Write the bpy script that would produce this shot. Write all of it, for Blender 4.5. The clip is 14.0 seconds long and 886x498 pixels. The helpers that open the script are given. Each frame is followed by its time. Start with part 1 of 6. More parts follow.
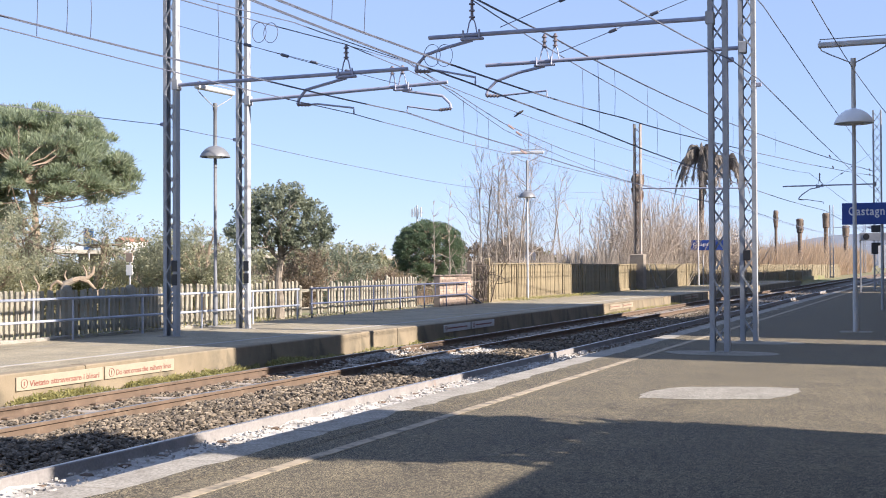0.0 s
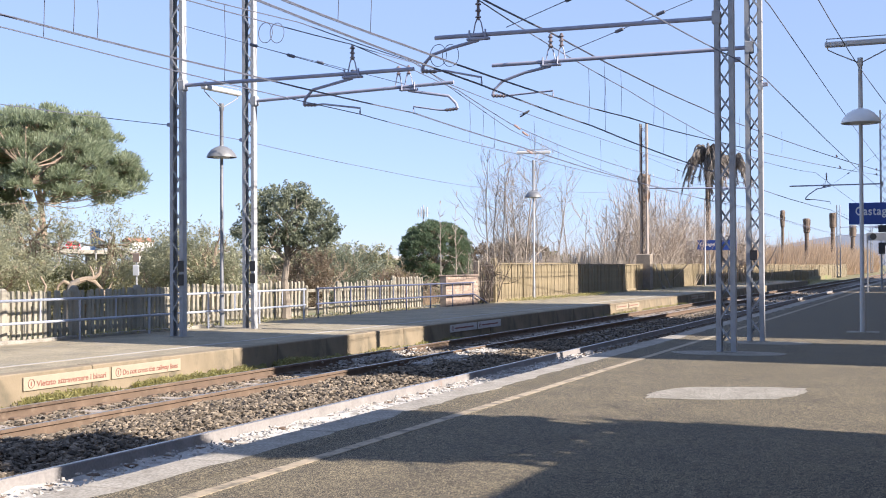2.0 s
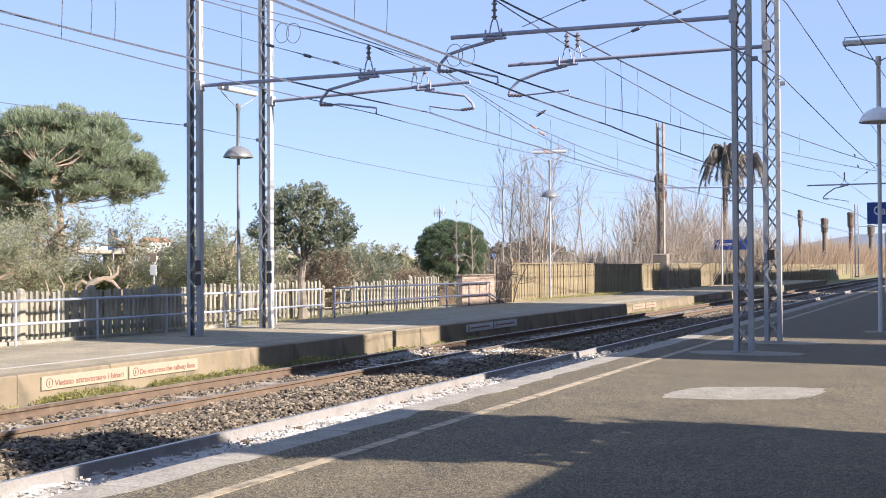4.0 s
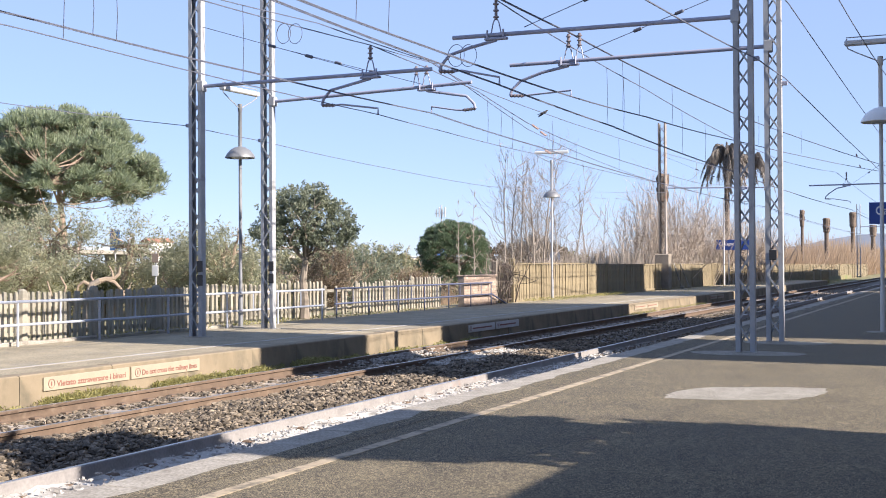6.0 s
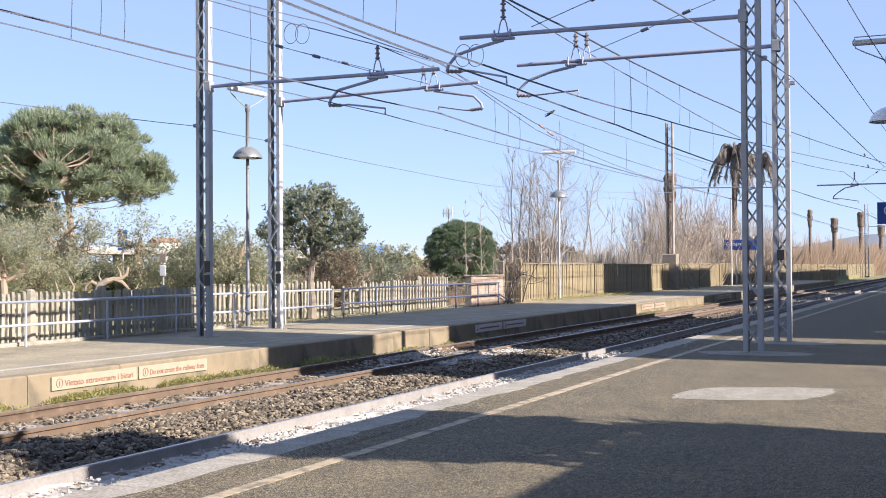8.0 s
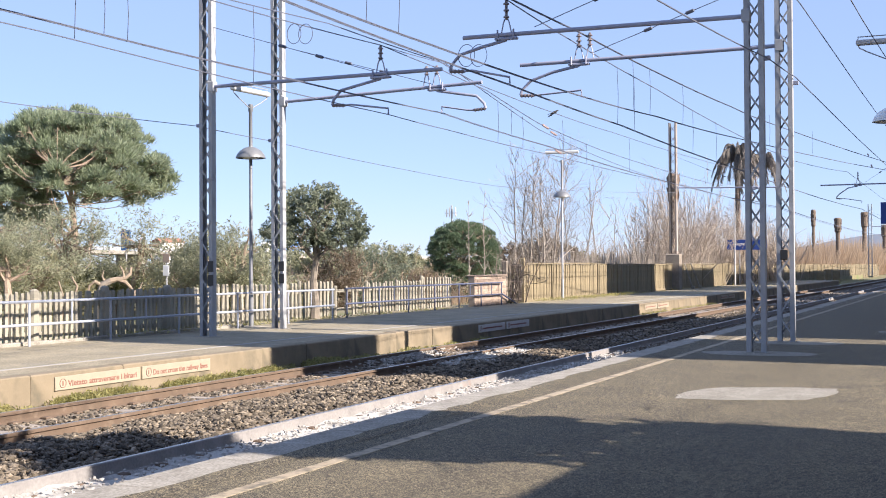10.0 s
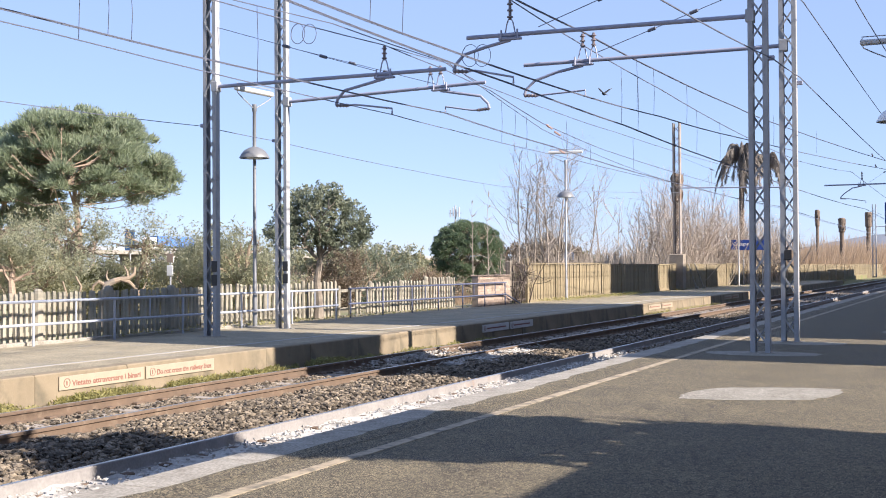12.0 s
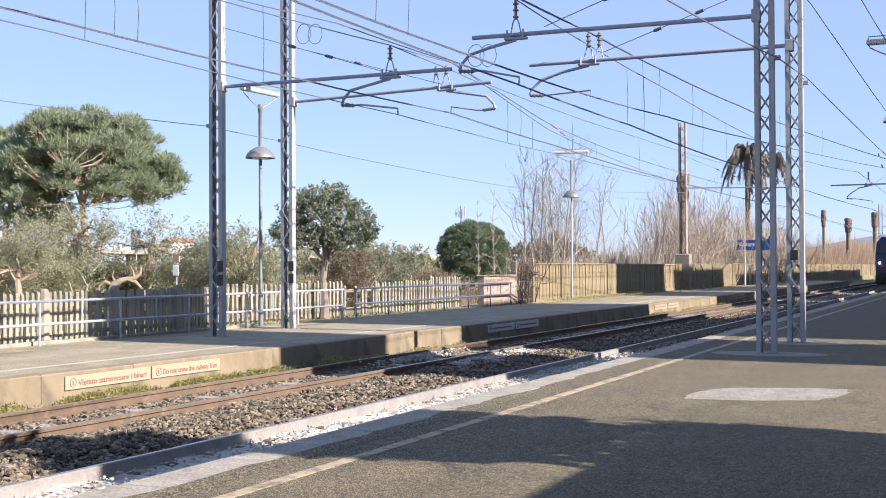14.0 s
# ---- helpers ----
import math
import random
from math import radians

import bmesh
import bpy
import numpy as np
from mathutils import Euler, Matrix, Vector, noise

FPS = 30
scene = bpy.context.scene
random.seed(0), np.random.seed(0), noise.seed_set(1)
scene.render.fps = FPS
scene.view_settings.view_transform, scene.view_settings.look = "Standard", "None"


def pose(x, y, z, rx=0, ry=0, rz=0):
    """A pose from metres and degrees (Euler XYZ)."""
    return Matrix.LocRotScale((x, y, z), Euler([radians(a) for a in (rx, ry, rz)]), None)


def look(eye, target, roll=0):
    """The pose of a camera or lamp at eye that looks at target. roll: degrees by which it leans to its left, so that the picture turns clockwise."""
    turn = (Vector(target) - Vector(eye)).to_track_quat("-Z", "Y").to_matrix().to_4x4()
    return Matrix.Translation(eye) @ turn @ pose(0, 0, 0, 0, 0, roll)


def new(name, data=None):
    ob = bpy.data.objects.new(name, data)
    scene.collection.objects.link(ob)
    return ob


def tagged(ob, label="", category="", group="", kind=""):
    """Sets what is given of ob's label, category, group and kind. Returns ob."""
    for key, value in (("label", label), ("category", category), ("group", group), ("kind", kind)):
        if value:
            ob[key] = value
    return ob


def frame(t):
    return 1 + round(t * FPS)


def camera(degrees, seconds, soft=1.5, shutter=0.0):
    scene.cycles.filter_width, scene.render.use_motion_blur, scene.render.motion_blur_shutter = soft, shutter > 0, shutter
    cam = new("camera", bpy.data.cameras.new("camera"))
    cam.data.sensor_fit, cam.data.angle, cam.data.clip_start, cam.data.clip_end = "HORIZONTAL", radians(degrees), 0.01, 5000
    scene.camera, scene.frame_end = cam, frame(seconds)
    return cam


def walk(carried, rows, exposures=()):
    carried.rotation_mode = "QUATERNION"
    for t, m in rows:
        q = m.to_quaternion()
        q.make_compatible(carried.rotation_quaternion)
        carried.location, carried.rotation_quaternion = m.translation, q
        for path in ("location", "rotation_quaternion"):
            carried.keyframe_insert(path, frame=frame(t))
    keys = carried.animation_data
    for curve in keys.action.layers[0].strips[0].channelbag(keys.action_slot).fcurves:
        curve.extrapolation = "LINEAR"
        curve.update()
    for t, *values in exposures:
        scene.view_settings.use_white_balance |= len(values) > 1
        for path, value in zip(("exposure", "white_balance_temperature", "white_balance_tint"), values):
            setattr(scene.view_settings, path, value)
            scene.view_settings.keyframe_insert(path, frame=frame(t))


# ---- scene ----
cam = camera(40.24, 14.0, soft=1.0)
EYE = (0.0, 0.0, 1.51)


def view(left, up, roll):
    """The camera's pose by degrees left of the track's direction, degrees up and roll."""
    a, b = radians(left), radians(up)
    way = Vector((-math.sin(a) * math.cos(b), math.cos(a) * math.cos(b), math.sin(b)))
    return look(EYE, Vector(EYE) + way, roll)


walk(cam, [(t, view(a, b, c)) for t, a, b, c in (
    (0, 22.432, 0.815, -0.262), (0.5, 22.540, 0.812, -0.275), (1, 22.778, 0.814, -0.262), (1.5, 22.951, 0.822, -0.270),
    (2, 22.729, 0.819, -0.280), (2.5, 22.798, 0.812, -0.270), (3, 23.080, 0.800, -0.277), (4.2, 23.560, 0.815, -0.300),
    (5.5, 23.829, 0.830, -0.327), (6, 23.586, 0.827, -0.335), (6.5, 23.542, 0.827, -0.340), (7, 23.542, 0.827, -0.340),
    (7.5, 23.701, 0.829, -0.338), (8, 23.925, 0.828, -0.338), (9.3, 24.050, 0.829, -0.336), (10.5, 24.110, 0.830, -0.330),
    (11, 24.161, 0.832, -0.320), (11.5, 24.204, 0.831, -0.322), (12, 24.247, 0.831, -0.320), (12.5, 24.285, 0.832, -0.318),
    (13, 24.413, 0.832, -0.306), (13.5, 24.516, 0.833, -0.302), (14, 24.516, 0.833, -0.302))],
    exposures=[(0, 1.42, 6150, 18), (14, 1.42, 6150, 18)])

# ---- light: low winter sun from the station side, clear sky ----
SUN_UP, SUN_SIDE = 30.0, 7.0          # elevation; degrees behind the line across the tracks
world = bpy.data.worlds.new("world")
scene.world = world
world.use_nodes = True
wn = world.node_tree.nodes
sky = wn.new("ShaderNodeTexSky")
sky.sky_type, sky.sun_disc = "NISHITA", False
sky.sun_elevation, sky.sun_rotation = radians(SUN_UP), radians(90 + SUN_SIDE)
sky.air_density, sky.dust_density, sky.ozone_density = 0.8, 0.05, 3.0
haze = wn.new("ShaderNodeMix")
haze.data_type = "RGBA"
haze.inputs[0].default_value = 0.52
haze.inputs[7].default_value = (4.3, 5.65, 8.25, 1)          # thin even haze over the clear sky
world.node_tree.links.new(sky.outputs[0], haze.inputs[6])
world.node_tree.links.new(haze.outputs[2], wn["Background"].inputs[0])
wn["Background"].inputs[1].default_value = 0.0545
sun = new("sun", bpy.data.lights.new("sun", "SUN"))
sun.data.energy, sun.data.angle, sun.data.color = 4.85, radians(0.53), (1.0, 0.895, 0.715)
sun_from = Vector((math.cos(radians(SUN_UP)) * math.cos(radians(SUN_SIDE)), -math.cos(radians(SUN_UP)) * math.sin(radians(SUN_SIDE)), math.sin(radians(SUN_UP))))
sun.matrix_basis = look((30, 0, 30), Vector((30, 0, 30)) - sun_from)


# ---- materials ----
def mat(name, a, b=None, rough=0.8, metal=0.0, scale=4.0, fine=60.0, bump=0.3, depth=0.004, per=0.0, stain=None, stain_scale=0.7, stain_lo=0.55,
        mottle=1.0, chips=None, emit=None, stretch=None, grit=0.55):
    """A worn surface: two colours mixed by coarse and fine noise, stains of a third, fine relief, a random shift per object or island."""
    m = bpy.data.materials.new(name)
    m.use_nodes = True
    t, n, l = m.node_tree, m.node_tree.nodes, m.node_tree.links
    bs = n["Principled BSDF"]
    b = b or tuple(c * 0.7 for c in a)
    co = n.new("ShaderNodeTexCoord")
    src = co.outputs["Object"]
    if stretch:
        mp = n.new("ShaderNodeMapping")
        mp.inputs["Scale"].default_value = stretch
        l.new(src, mp.inputs[0])
        src = mp.outputs[0]

    def tex(s, detail=4.0, ro=0.6):
        x = n.new("ShaderNodeTexNoise")
        x.inputs["Scale"].default_value, x.inputs["Detail"].default_value, x.inputs["Roughness"].default_value = s, detail, ro
        l.new(src, x.inputs["Vector"])
        return x.outputs["Fac"]

    def ramp(v, lo, hi):
        x = n.new("ShaderNodeMapRange")
        x.inputs[1].default_value, x.inputs[2].default_value = lo, hi
        l.new(v, x.inputs[0])
        return x.outputs[0]

    def mix(f, c1, c2):
        x = n.new("ShaderNodeMix")
        x.data_type = "RGBA"
        for s, v in ((x.inputs[0], f), (x.inputs[6], c1), (x.inputs[7], c2)):
            if isinstance(v, tuple):
                s.default_value = (*v, 1)
            elif isinstance(v, float):
                s.default_value = v
            else:
                l.new(v, s)
        return x.outputs[2]

    coarse, grain = tex(scale), tex(fine, 2.0)
    add = n.new("ShaderNodeMath")
    add.operation = "MULTIPLY_ADD"
    l.new(grain, add.inputs[0])
    add.inputs[1].default_value = grit
    cm = n.new("ShaderNodeMath")
    cm.operation = "MULTIPLY"
    cm.inputs[1].default_value = mottle
    l.new(coarse, cm.inputs[0])
    l.new(cm.outputs[0], add.inputs[2])
    fac = ramp(add.outputs[0], 0.5 * mottle + grit * 0.5 - 0.25, 0.5 * mottle + grit * 0.5 + 0.25)
    col = mix(fac, a, b)
    if stain:
        col = mix(ramp(tex(stain_scale, 6.0, 0.7), stain_lo, stain_lo + 0.15), col, stain)
    if chips:
        vo = n.new("ShaderNodeTexVoronoi")
        vo.inputs["Scale"].default_value = chips[0]
        l.new(src, vo.inputs["Vector"])
        cv = n.new("ShaderNodeMapRange")
        cv.inputs[3].default_value, cv.inputs[4].default_value = 1 - chips[1], 1 + chips[1]
        l.new(vo.outputs["Color"], cv.inputs[0])
        ch = n.new("ShaderNodeHueSaturation")
        l.new(cv.outputs[0], ch.inputs["Value"])
        l.new(col, ch.inputs["Color"])
        col = ch.outputs[0]
    if per:
        g = n.new("ShaderNodeNewGeometry")
        oi = n.new("ShaderNodeObjectInfo")
        sm = n.new("ShaderNodeMath")
        sm.operation = "ADD"
        l.new(g.outputs["Random Per Island"], sm.inputs[0])
        l.new(oi.outputs["Random"], sm.inputs[1])
        fr = n.new("ShaderNodeMath")
        fr.operation = "FRACT"
        l.new(sm.outputs[0], fr.inputs[0])
        hs = n.new("ShaderNodeHueSaturation")
        mr = n.new("ShaderNodeMapRange")
        mr.inputs[3].default_value, mr.inputs[4].default_value = 1 - per, 1 + per
        l.new(fr.outputs[0], mr.inputs[0])
        l.new(mr.outputs[0], hs.inputs["Value"])
        l.new(col, hs.inputs["Color"])
        col = hs.outputs[0]
    l.new(col, bs.inputs["Base Color"])
    bs.inputs["Metallic"].default_value = metal
    rr = n.new("ShaderNodeMapRange")
    rr.inputs[3].default_value, rr.inputs[4].default_value = max(0.05, rough - 0.1), min(1.0, rough + 0.1)
    l.new(coarse, rr.inputs[0])
    l.new(rr.outputs[0], bs.inputs["Roughness"])
    if bump:
        bp = n.new("ShaderNodeBump")
        bp.inputs["Strength"].default_value, bp.inputs["Distance"].default_value = bump, depth
        l.new(add.outputs[0], bp.inputs["Height"])
        l.new(bp.outputs[0], bs.inputs["Normal"])
    if emit:
        bs.inputs["Emission Color"].default_value = (*emit[:3], 1)
        bs.inputs["Emission Strength"].default_value = emit[3]
    return m


def leaf_mat(name, a, b, per=0.35, through_light=0.58):
    m = mat(name, a, b, rough=0.6, scale=0.6, fine=3.0, bump=0.0, per=per)
    n, l = m.node_tree.nodes, m.node_tree.links
    bs, out = n["Principled BSDF"], n["Material Output"]
    tr, mx = n.new("ShaderNodeBsdfTranslucent"), n.new("ShaderNodeMixShader")
    l.new(bs.inputs["Base Color"].links[0].from_socket, tr.inputs[0])
    mx.inputs[0].default_value = through_light
    l.new(bs.outputs[0], mx.inputs[1])
    l.new(tr.outputs[0], mx.inputs[2])
    l.new(mx.outputs[0], out.inputs[0])
    return m


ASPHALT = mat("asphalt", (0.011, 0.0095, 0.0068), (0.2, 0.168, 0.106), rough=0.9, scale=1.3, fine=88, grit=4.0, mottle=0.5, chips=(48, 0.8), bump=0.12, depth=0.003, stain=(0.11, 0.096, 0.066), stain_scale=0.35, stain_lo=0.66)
ASPHALT_FAR = mat("worn_asphalt", (0.165, 0.143, 0.097), (0.33, 0.288, 0.2), rough=0.9, scale=1.1, fine=30, grit=1.4, chips=(40, 0.3), bump=0.15, depth=0.002, stain=(0.24, 0.225, 0.2), stain_scale=0.6)
PATCH = mat("cement_patch", (0.31, 0.292, 0.25), (0.17, 0.157, 0.13), rough=0.9, scale=3, fine=80, grit=3.0, chips=(50, 0.4), bump=0.2, depth=0.003)
CRACK = mat("crack", (0.035, 0.033, 0.03), (0.06, 0.055, 0.05), rough=0.95, bump=0.2)
YELLOW = mat("faded_yellow_paint", (0.32, 0.262, 0.18), (0.39, 0.33, 0.24), rough=0.8, scale=2.5, fine=80, stain=(0.13, 0.115, 0.085), stain_scale=6.0, stain_lo=0.46)
WHITE_LINE = mat("faded_white_paint", (0.36, 0.345, 0.32), (0.27, 0.255, 0.225), rough=0.8, fine=80, stain=(0.3, 0.28, 0.25), stain_scale=4.0, stain_lo=0.52)
KERB = mat("kerb_concrete", (0.35, 0.33, 0.29), (0.17, 0.155, 0.13), rough=0.9, scale=2.2, fine=40, grit=1.2, bump=0.2, depth=0.003, stain=(0.17, 0.15, 0.125), stain_scale=2.2, stain_lo=0.56)
PLASTER = mat("platform_face", (0.245, 0.2, 0.138), (0.16, 0.132, 0.09), rough=0.9, scale=1.6, fine=60, bump=0.6, depth=0.01, stain=(0.12, 0.105, 0.075), stain_scale=1.1, stain_lo=0.5)
DUST = mat("pale_dust", (0.53, 0.515, 0.49), (0.3, 0.29, 0.27), rough=0.95, scale=5, fine=40, bump=0.3, depth=0.01, stain=(0.13, 0.12, 0.105), stain_scale=2.6, stain_lo=0.52)
DUST_STONE = mat("dusty_stone", (0.46, 0.445, 0.42), (0.25, 0.235, 0.215), rough=0.95, scale=8, fine=50, per=0.3)
BALLAST = mat("ballast_bed", (0.104, 0.092, 0.080), (0.192, 0.172, 0.152), rough=0.95, scale=9, fine=30, bump=1.0, depth=0.05)
STONE = mat("ballast_stone", (0.05, 0.041, 0.031), (0.215, 0.178, 0.134), rough=0.9, scale=6, fine=40, per=0.7)
RUST = mat("rusty_rail", (0.155, 0.108, 0.076), (0.105, 0.076, 0.056), rough=0.85, metal=0.1, scale=3, fine=50, stain=(0.2, 0.15, 0.11), stain_scale=4)
RAIL_PALE = mat("dusty_rail_side", (0.27, 0.257, 0.25), (0.165, 0.157, 0.155), rough=0.8, metal=0.1, scale=2.5, fine=40, stain=(0.22, 0.14, 0.1), stain_scale=1.2, stain_lo=0.6)
STEEL_TOP = mat("polished_rail_head", (0.55, 0.54, 0.53), (0.45, 0.44, 0.43), rough=0.3, metal=0.9, bump=0.05)
SLEEPER = mat("sleeper_concrete", (0.33, 0.29, 0.25), (0.2, 0.175, 0.15), rough=0.95, scale=5, fine=70, per=0.15)
GALV = mat("grey_painted_steel", (0.36, 0.373, 0.395), (0.275, 0.288, 0.31), rough=0.6, metal=0.05, scale=3, fine=50, bump=0.15, stain=(0.2, 0.19, 0.19), stain_scale=2.5, stain_lo=0.6)
STAINED = mat("rust_stained_steel", (0.3, 0.28, 0.265), (0.21, 0.185, 0.165), rough=0.75, scale=2, fine=30, stain=(0.2, 0.13, 0.09), stain_scale=1.5, stain_lo=0.5)
ARM_STEEL = mat("galvanised_tube", (0.31, 0.33, 0.43), (0.24, 0.255, 0.34), rough=0.55, metal=0.1, fine=50, bump=0.15)
INSULATOR = mat("insulator_porcelain", (0.13, 0.11, 0.12), (0.2, 0.17, 0.18), rough=0.35)
INSULATOR_PINK = mat("dusty_insulator", (0.5, 0.36, 0.33), (0.4, 0.3, 0.28), rough=0.5)
COPPER = mat("weathered_wire", (0.075, 0.085, 0.12), (0.1, 0.11, 0.15), rough=0.6, metal=0.1, bump=0)
LAMP_WHITE = mat("white_enamel", (0.540, 0.547, 0.555), (0.450, 0.450, 0.450), rough=0.4, bump=0.05)
LAMP_GREY = mat("zinc_pole", (0.38, 0.39, 0.41), (0.28, 0.29, 0.31), rough=0.5, metal=0.3, bump=0.1)
# white enamel brightened in colour for sun that doesn't reach the near lamp
LAMP_SUNLIT = mat("sunlit_enamel", (0.78, 0.79, 0.8), (0.68, 0.69, 0.7), rough=0.35, bump=0.03)
# zinc pole darkened in its colour for the shade by the far fence
POLE_SHADED = mat("shaded_zinc_pole", (0.2, 0.21, 0.23), (0.14, 0.15, 0.165), rough=0.55, metal=0.2, bump=0.1)
LAMP_DOME = mat("grey_enamel", (0.2, 0.21, 0.225), (0.15, 0.158, 0.17), rough=0.45, metal=0.2, bump=0.05)
LAMP_GLASS = mat("lamp_diffuser", (0.7, 0.72, 0.75), (0.6, 0.62, 0.65), rough=0.2, bump=0)
CONCRETE_WHITE = mat("weathered_white_concrete", (0.325, 0.305, 0.25), (0.21, 0.195, 0.155), rough=0.9, scale=3, fine=50, per=0.12, stain=(0.3, 0.28, 0.22), stain_scale=2.0, stain_lo=0.6)
CONCRETE_YELLOW = mat("lichen_concrete", (0.245, 0.2, 0.122), (0.155, 0.13, 0.085), rough=0.95, scale=2, fine=40, per=0.12, stain=(0.25, 0.22, 0.15), stain_scale=1.5, stain_lo=0.56)
BLUE_RAIL = mat("pale_blue_paint", (0.36, 0.39, 0.46), (0.29, 0.32, 0.385), rough=0.35, fine=60, bump=0.05)
# darker copy of the railing blue; the ramp railing's shade is in this colour
BLUE_RAIL_SHADED = mat("shaded_blue_paint", (0.085, 0.1, 0.16), (0.06, 0.07, 0.12), rough=0.6, fine=60, bump=0.1)
BRICK = mat("brick", (0.29, 0.222, 0.178), (0.34, 0.265, 0.215), rough=0.9, scale=6, fine=50, per=0.2)
MORTAR = mat("mortar", (0.3, 0.25, 0.205), (0.26, 0.215, 0.178), rough=0.95)
SIGN_CREAM = mat("cream_enamel", (0.335, 0.295, 0.225), (0.275, 0.24, 0.185), rough=0.6, scale=3, fine=40, bump=0.05, stain=(0.42, 0.36, 0.28), stain_scale=3, stain_lo=0.6)
SIGN_RED = mat("dark_red_lettering", (0.19, 0.075, 0.058), (0.23, 0.1, 0.078), rough=0.7, bump=0)
SIGN_BLUE = mat("blue_enamel", (0.02, 0.06, 0.27), (0.025, 0.07, 0.32), rough=0.45, bump=0.02)
SIGN_WHITE = mat("white_lettering", (0.8, 0.8, 0.8), (0.72, 0.72, 0.72), rough=0.6, bump=0)
BLACK = mat("black_plate", (0.02, 0.02, 0.025), (0.03, 0.03, 0.03), rough=0.5, bump=0)
RUST_DARK = mat("dark_rusty_iron", (0.04, 0.033, 0.03), (0.075, 0.055, 0.045), rough=0.8)
BARK = mat("bark", (0.203, 0.158, 0.116), (0.300, 0.240, 0.180), rough=0.95, scale=4, fine=25, bump=0.8, depth=0.02)
GREY_BARK = mat("grey_bark", (0.17, 0.145, 0.118), (0.26, 0.225, 0.185), rough=0.95, scale=4, fine=25, bump=0.8, depth=0.02)
THICKET = mat("sunny_twigs", (0.3, 0.25, 0.205), (0.47, 0.4, 0.33), rough=0.95, scale=3, fine=20, per=0.2)
PINE_BARK = mat("pine_bark", (0.25, 0.185, 0.14), (0.36, 0.28, 0.215), rough=0.95, scale=4, fine=20, bump=0.8, depth=0.03)
BARE_BARK = mat("pale_bark", (0.2, 0.172, 0.147), (0.37, 0.325, 0.28), rough=0.95, scale=3, fine=20, per=0.2)
PALM_BARK = mat("palm_bark", (0.1, 0.078, 0.062), (0.2, 0.155, 0.122), rough=0.95, scale=3, fine=10, bump=1.0, depth=0.05)
PINE_LEAF = leaf_mat("pine_needles", (0.235, 0.295, 0.195), (0.385, 0.43, 0.295), per=0.18)
DARK_PINE = leaf_mat("round_pine_needles", (0.115, 0.17, 0.105), (0.2, 0.26, 0.16), per=0.2)
OLIVE_LEAF = leaf_mat("olive_leaves", (0.25, 0.262, 0.165), (0.41, 0.41, 0.285), per=0.18)
OAK_LEAF = leaf_mat("holm_oak_leaves", (0.145, 0.178, 0.125), (0.32, 0.345, 0.255), per=0.25)
BUSH_LEAF = leaf_mat("bush_leaves", (0.2, 0.188, 0.09), (0.32, 0.29, 0.16), per=0.2)
DRY_TWIG = leaf_mat("dry_twigs", (0.225, 0.165, 0.112), (0.315, 0.247, 0.180))
RUSSET_LEAF = leaf_mat("russet_twigs", (0.16, 0.125, 0.088), (0.245, 0.195, 0.14))
IVY_LEAF = leaf_mat("ivy_leaves", (0.105, 0.120, 0.049), (0.188, 0.195, 0.083))
PALM_LEAF = leaf_mat("withered_palm_fronds", (0.19, 0.168, 0.15), (0.275, 0.245, 0.215))
REED = leaf_mat("dry_reed", (0.40, 0.285, 0.185), (0.52, 0.40, 0.285), per=0.25)
GRASS = leaf_mat("grass_blades", (0.24, 0.24, 0.085), (0.4, 0.37, 0.165))
EARTH = mat("rough_grass_ground", (0.144, 0.137, 0.065), (0.216, 0.180, 0.108), rough=0.95, scale=0.6, fine=8, bump=1.0, depth=0.05, stain=(0.12, 0.15, 0.05), stain_scale=0.3, stain_lo=0.5)
WALL_OCHRE = mat("ochre_plaster", (0.440, 0.336, 0.216), (0.384, 0.288, 0.176), rough=0.9, scale=1, fine=30)
ROOF_TILE = mat("roof_tile", (0.38, 0.19, 0.12), (0.30, 0.15, 0.1), rough=0.9, scale=2, fine=12)
WALL_WHITE = mat("white_plaster", (0.78, 0.77, 0.74), (0.7, 0.68, 0.65), rough=0.9)
TRAIN_BLUE = mat("dark_blue_coach_paint", (0.010, 0.017, 0.055), (0.013, 0.02, 0.065), rough=0.35, bump=0.02)
TRAIN_DARK = mat("train_underframe", (0.025, 0.025, 0.03), (0.05, 0.045, 0.04), rough=0.8)
TRAIN_RED = mat("red_stripe", (0.45, 0.03, 0.03), (0.4, 0.03, 0.03), rough=0.5, bump=0)
GLASS_DARK = mat("dark_window_glass", (0.02, 0.025, 0.03), (0.03, 0.03, 0.035), rough=0.08, bump=0)
HEADLIGHT = mat("lit_headlight", (1, 0.95, 0.85), (1, 0.95, 0.85), bump=0, emit=(1, 0.9, 0.75, 5.0))
TRUCK_BLUE = mat("blue_tarpaulin", (0.06, 0.16, 0.45), (0.08, 0.2, 0.5), rough=0.6)
TRUCK_WHITE = mat("white_vehicle_paint", (0.75, 0.75, 0.75), (0.7, 0.7, 0.7), rough=0.4, bump=0)
CAR_RED = mat("red_vehicle_paint", (0.5, 0.04, 0.04), (0.45, 0.04, 0.04), rough=0.3, bump=0)
CAR_DARK = mat("dark_vehicle_paint", (0.06, 0.07, 0.08), (0.05, 0.06, 0.07), rough=0.3, bump=0)
TYRE = mat("tyre", (0.02, 0.02, 0.02), (0.03, 0.03, 0.03), rough=0.9, bump=0)
FEATHER = mat("dark_feathers", (0.04, 0.04, 0.045), (0.09, 0.09, 0.09), rough=0.7, scale=20, fine=90)
# the blue of distant air haze is put into the hills' colour
HILL = mat("hazed_hill", (0.36, 0.40, 0.50), (0.32, 0.36, 0.46), rough=1.0, scale=0.02, fine=0.1, bump=0)


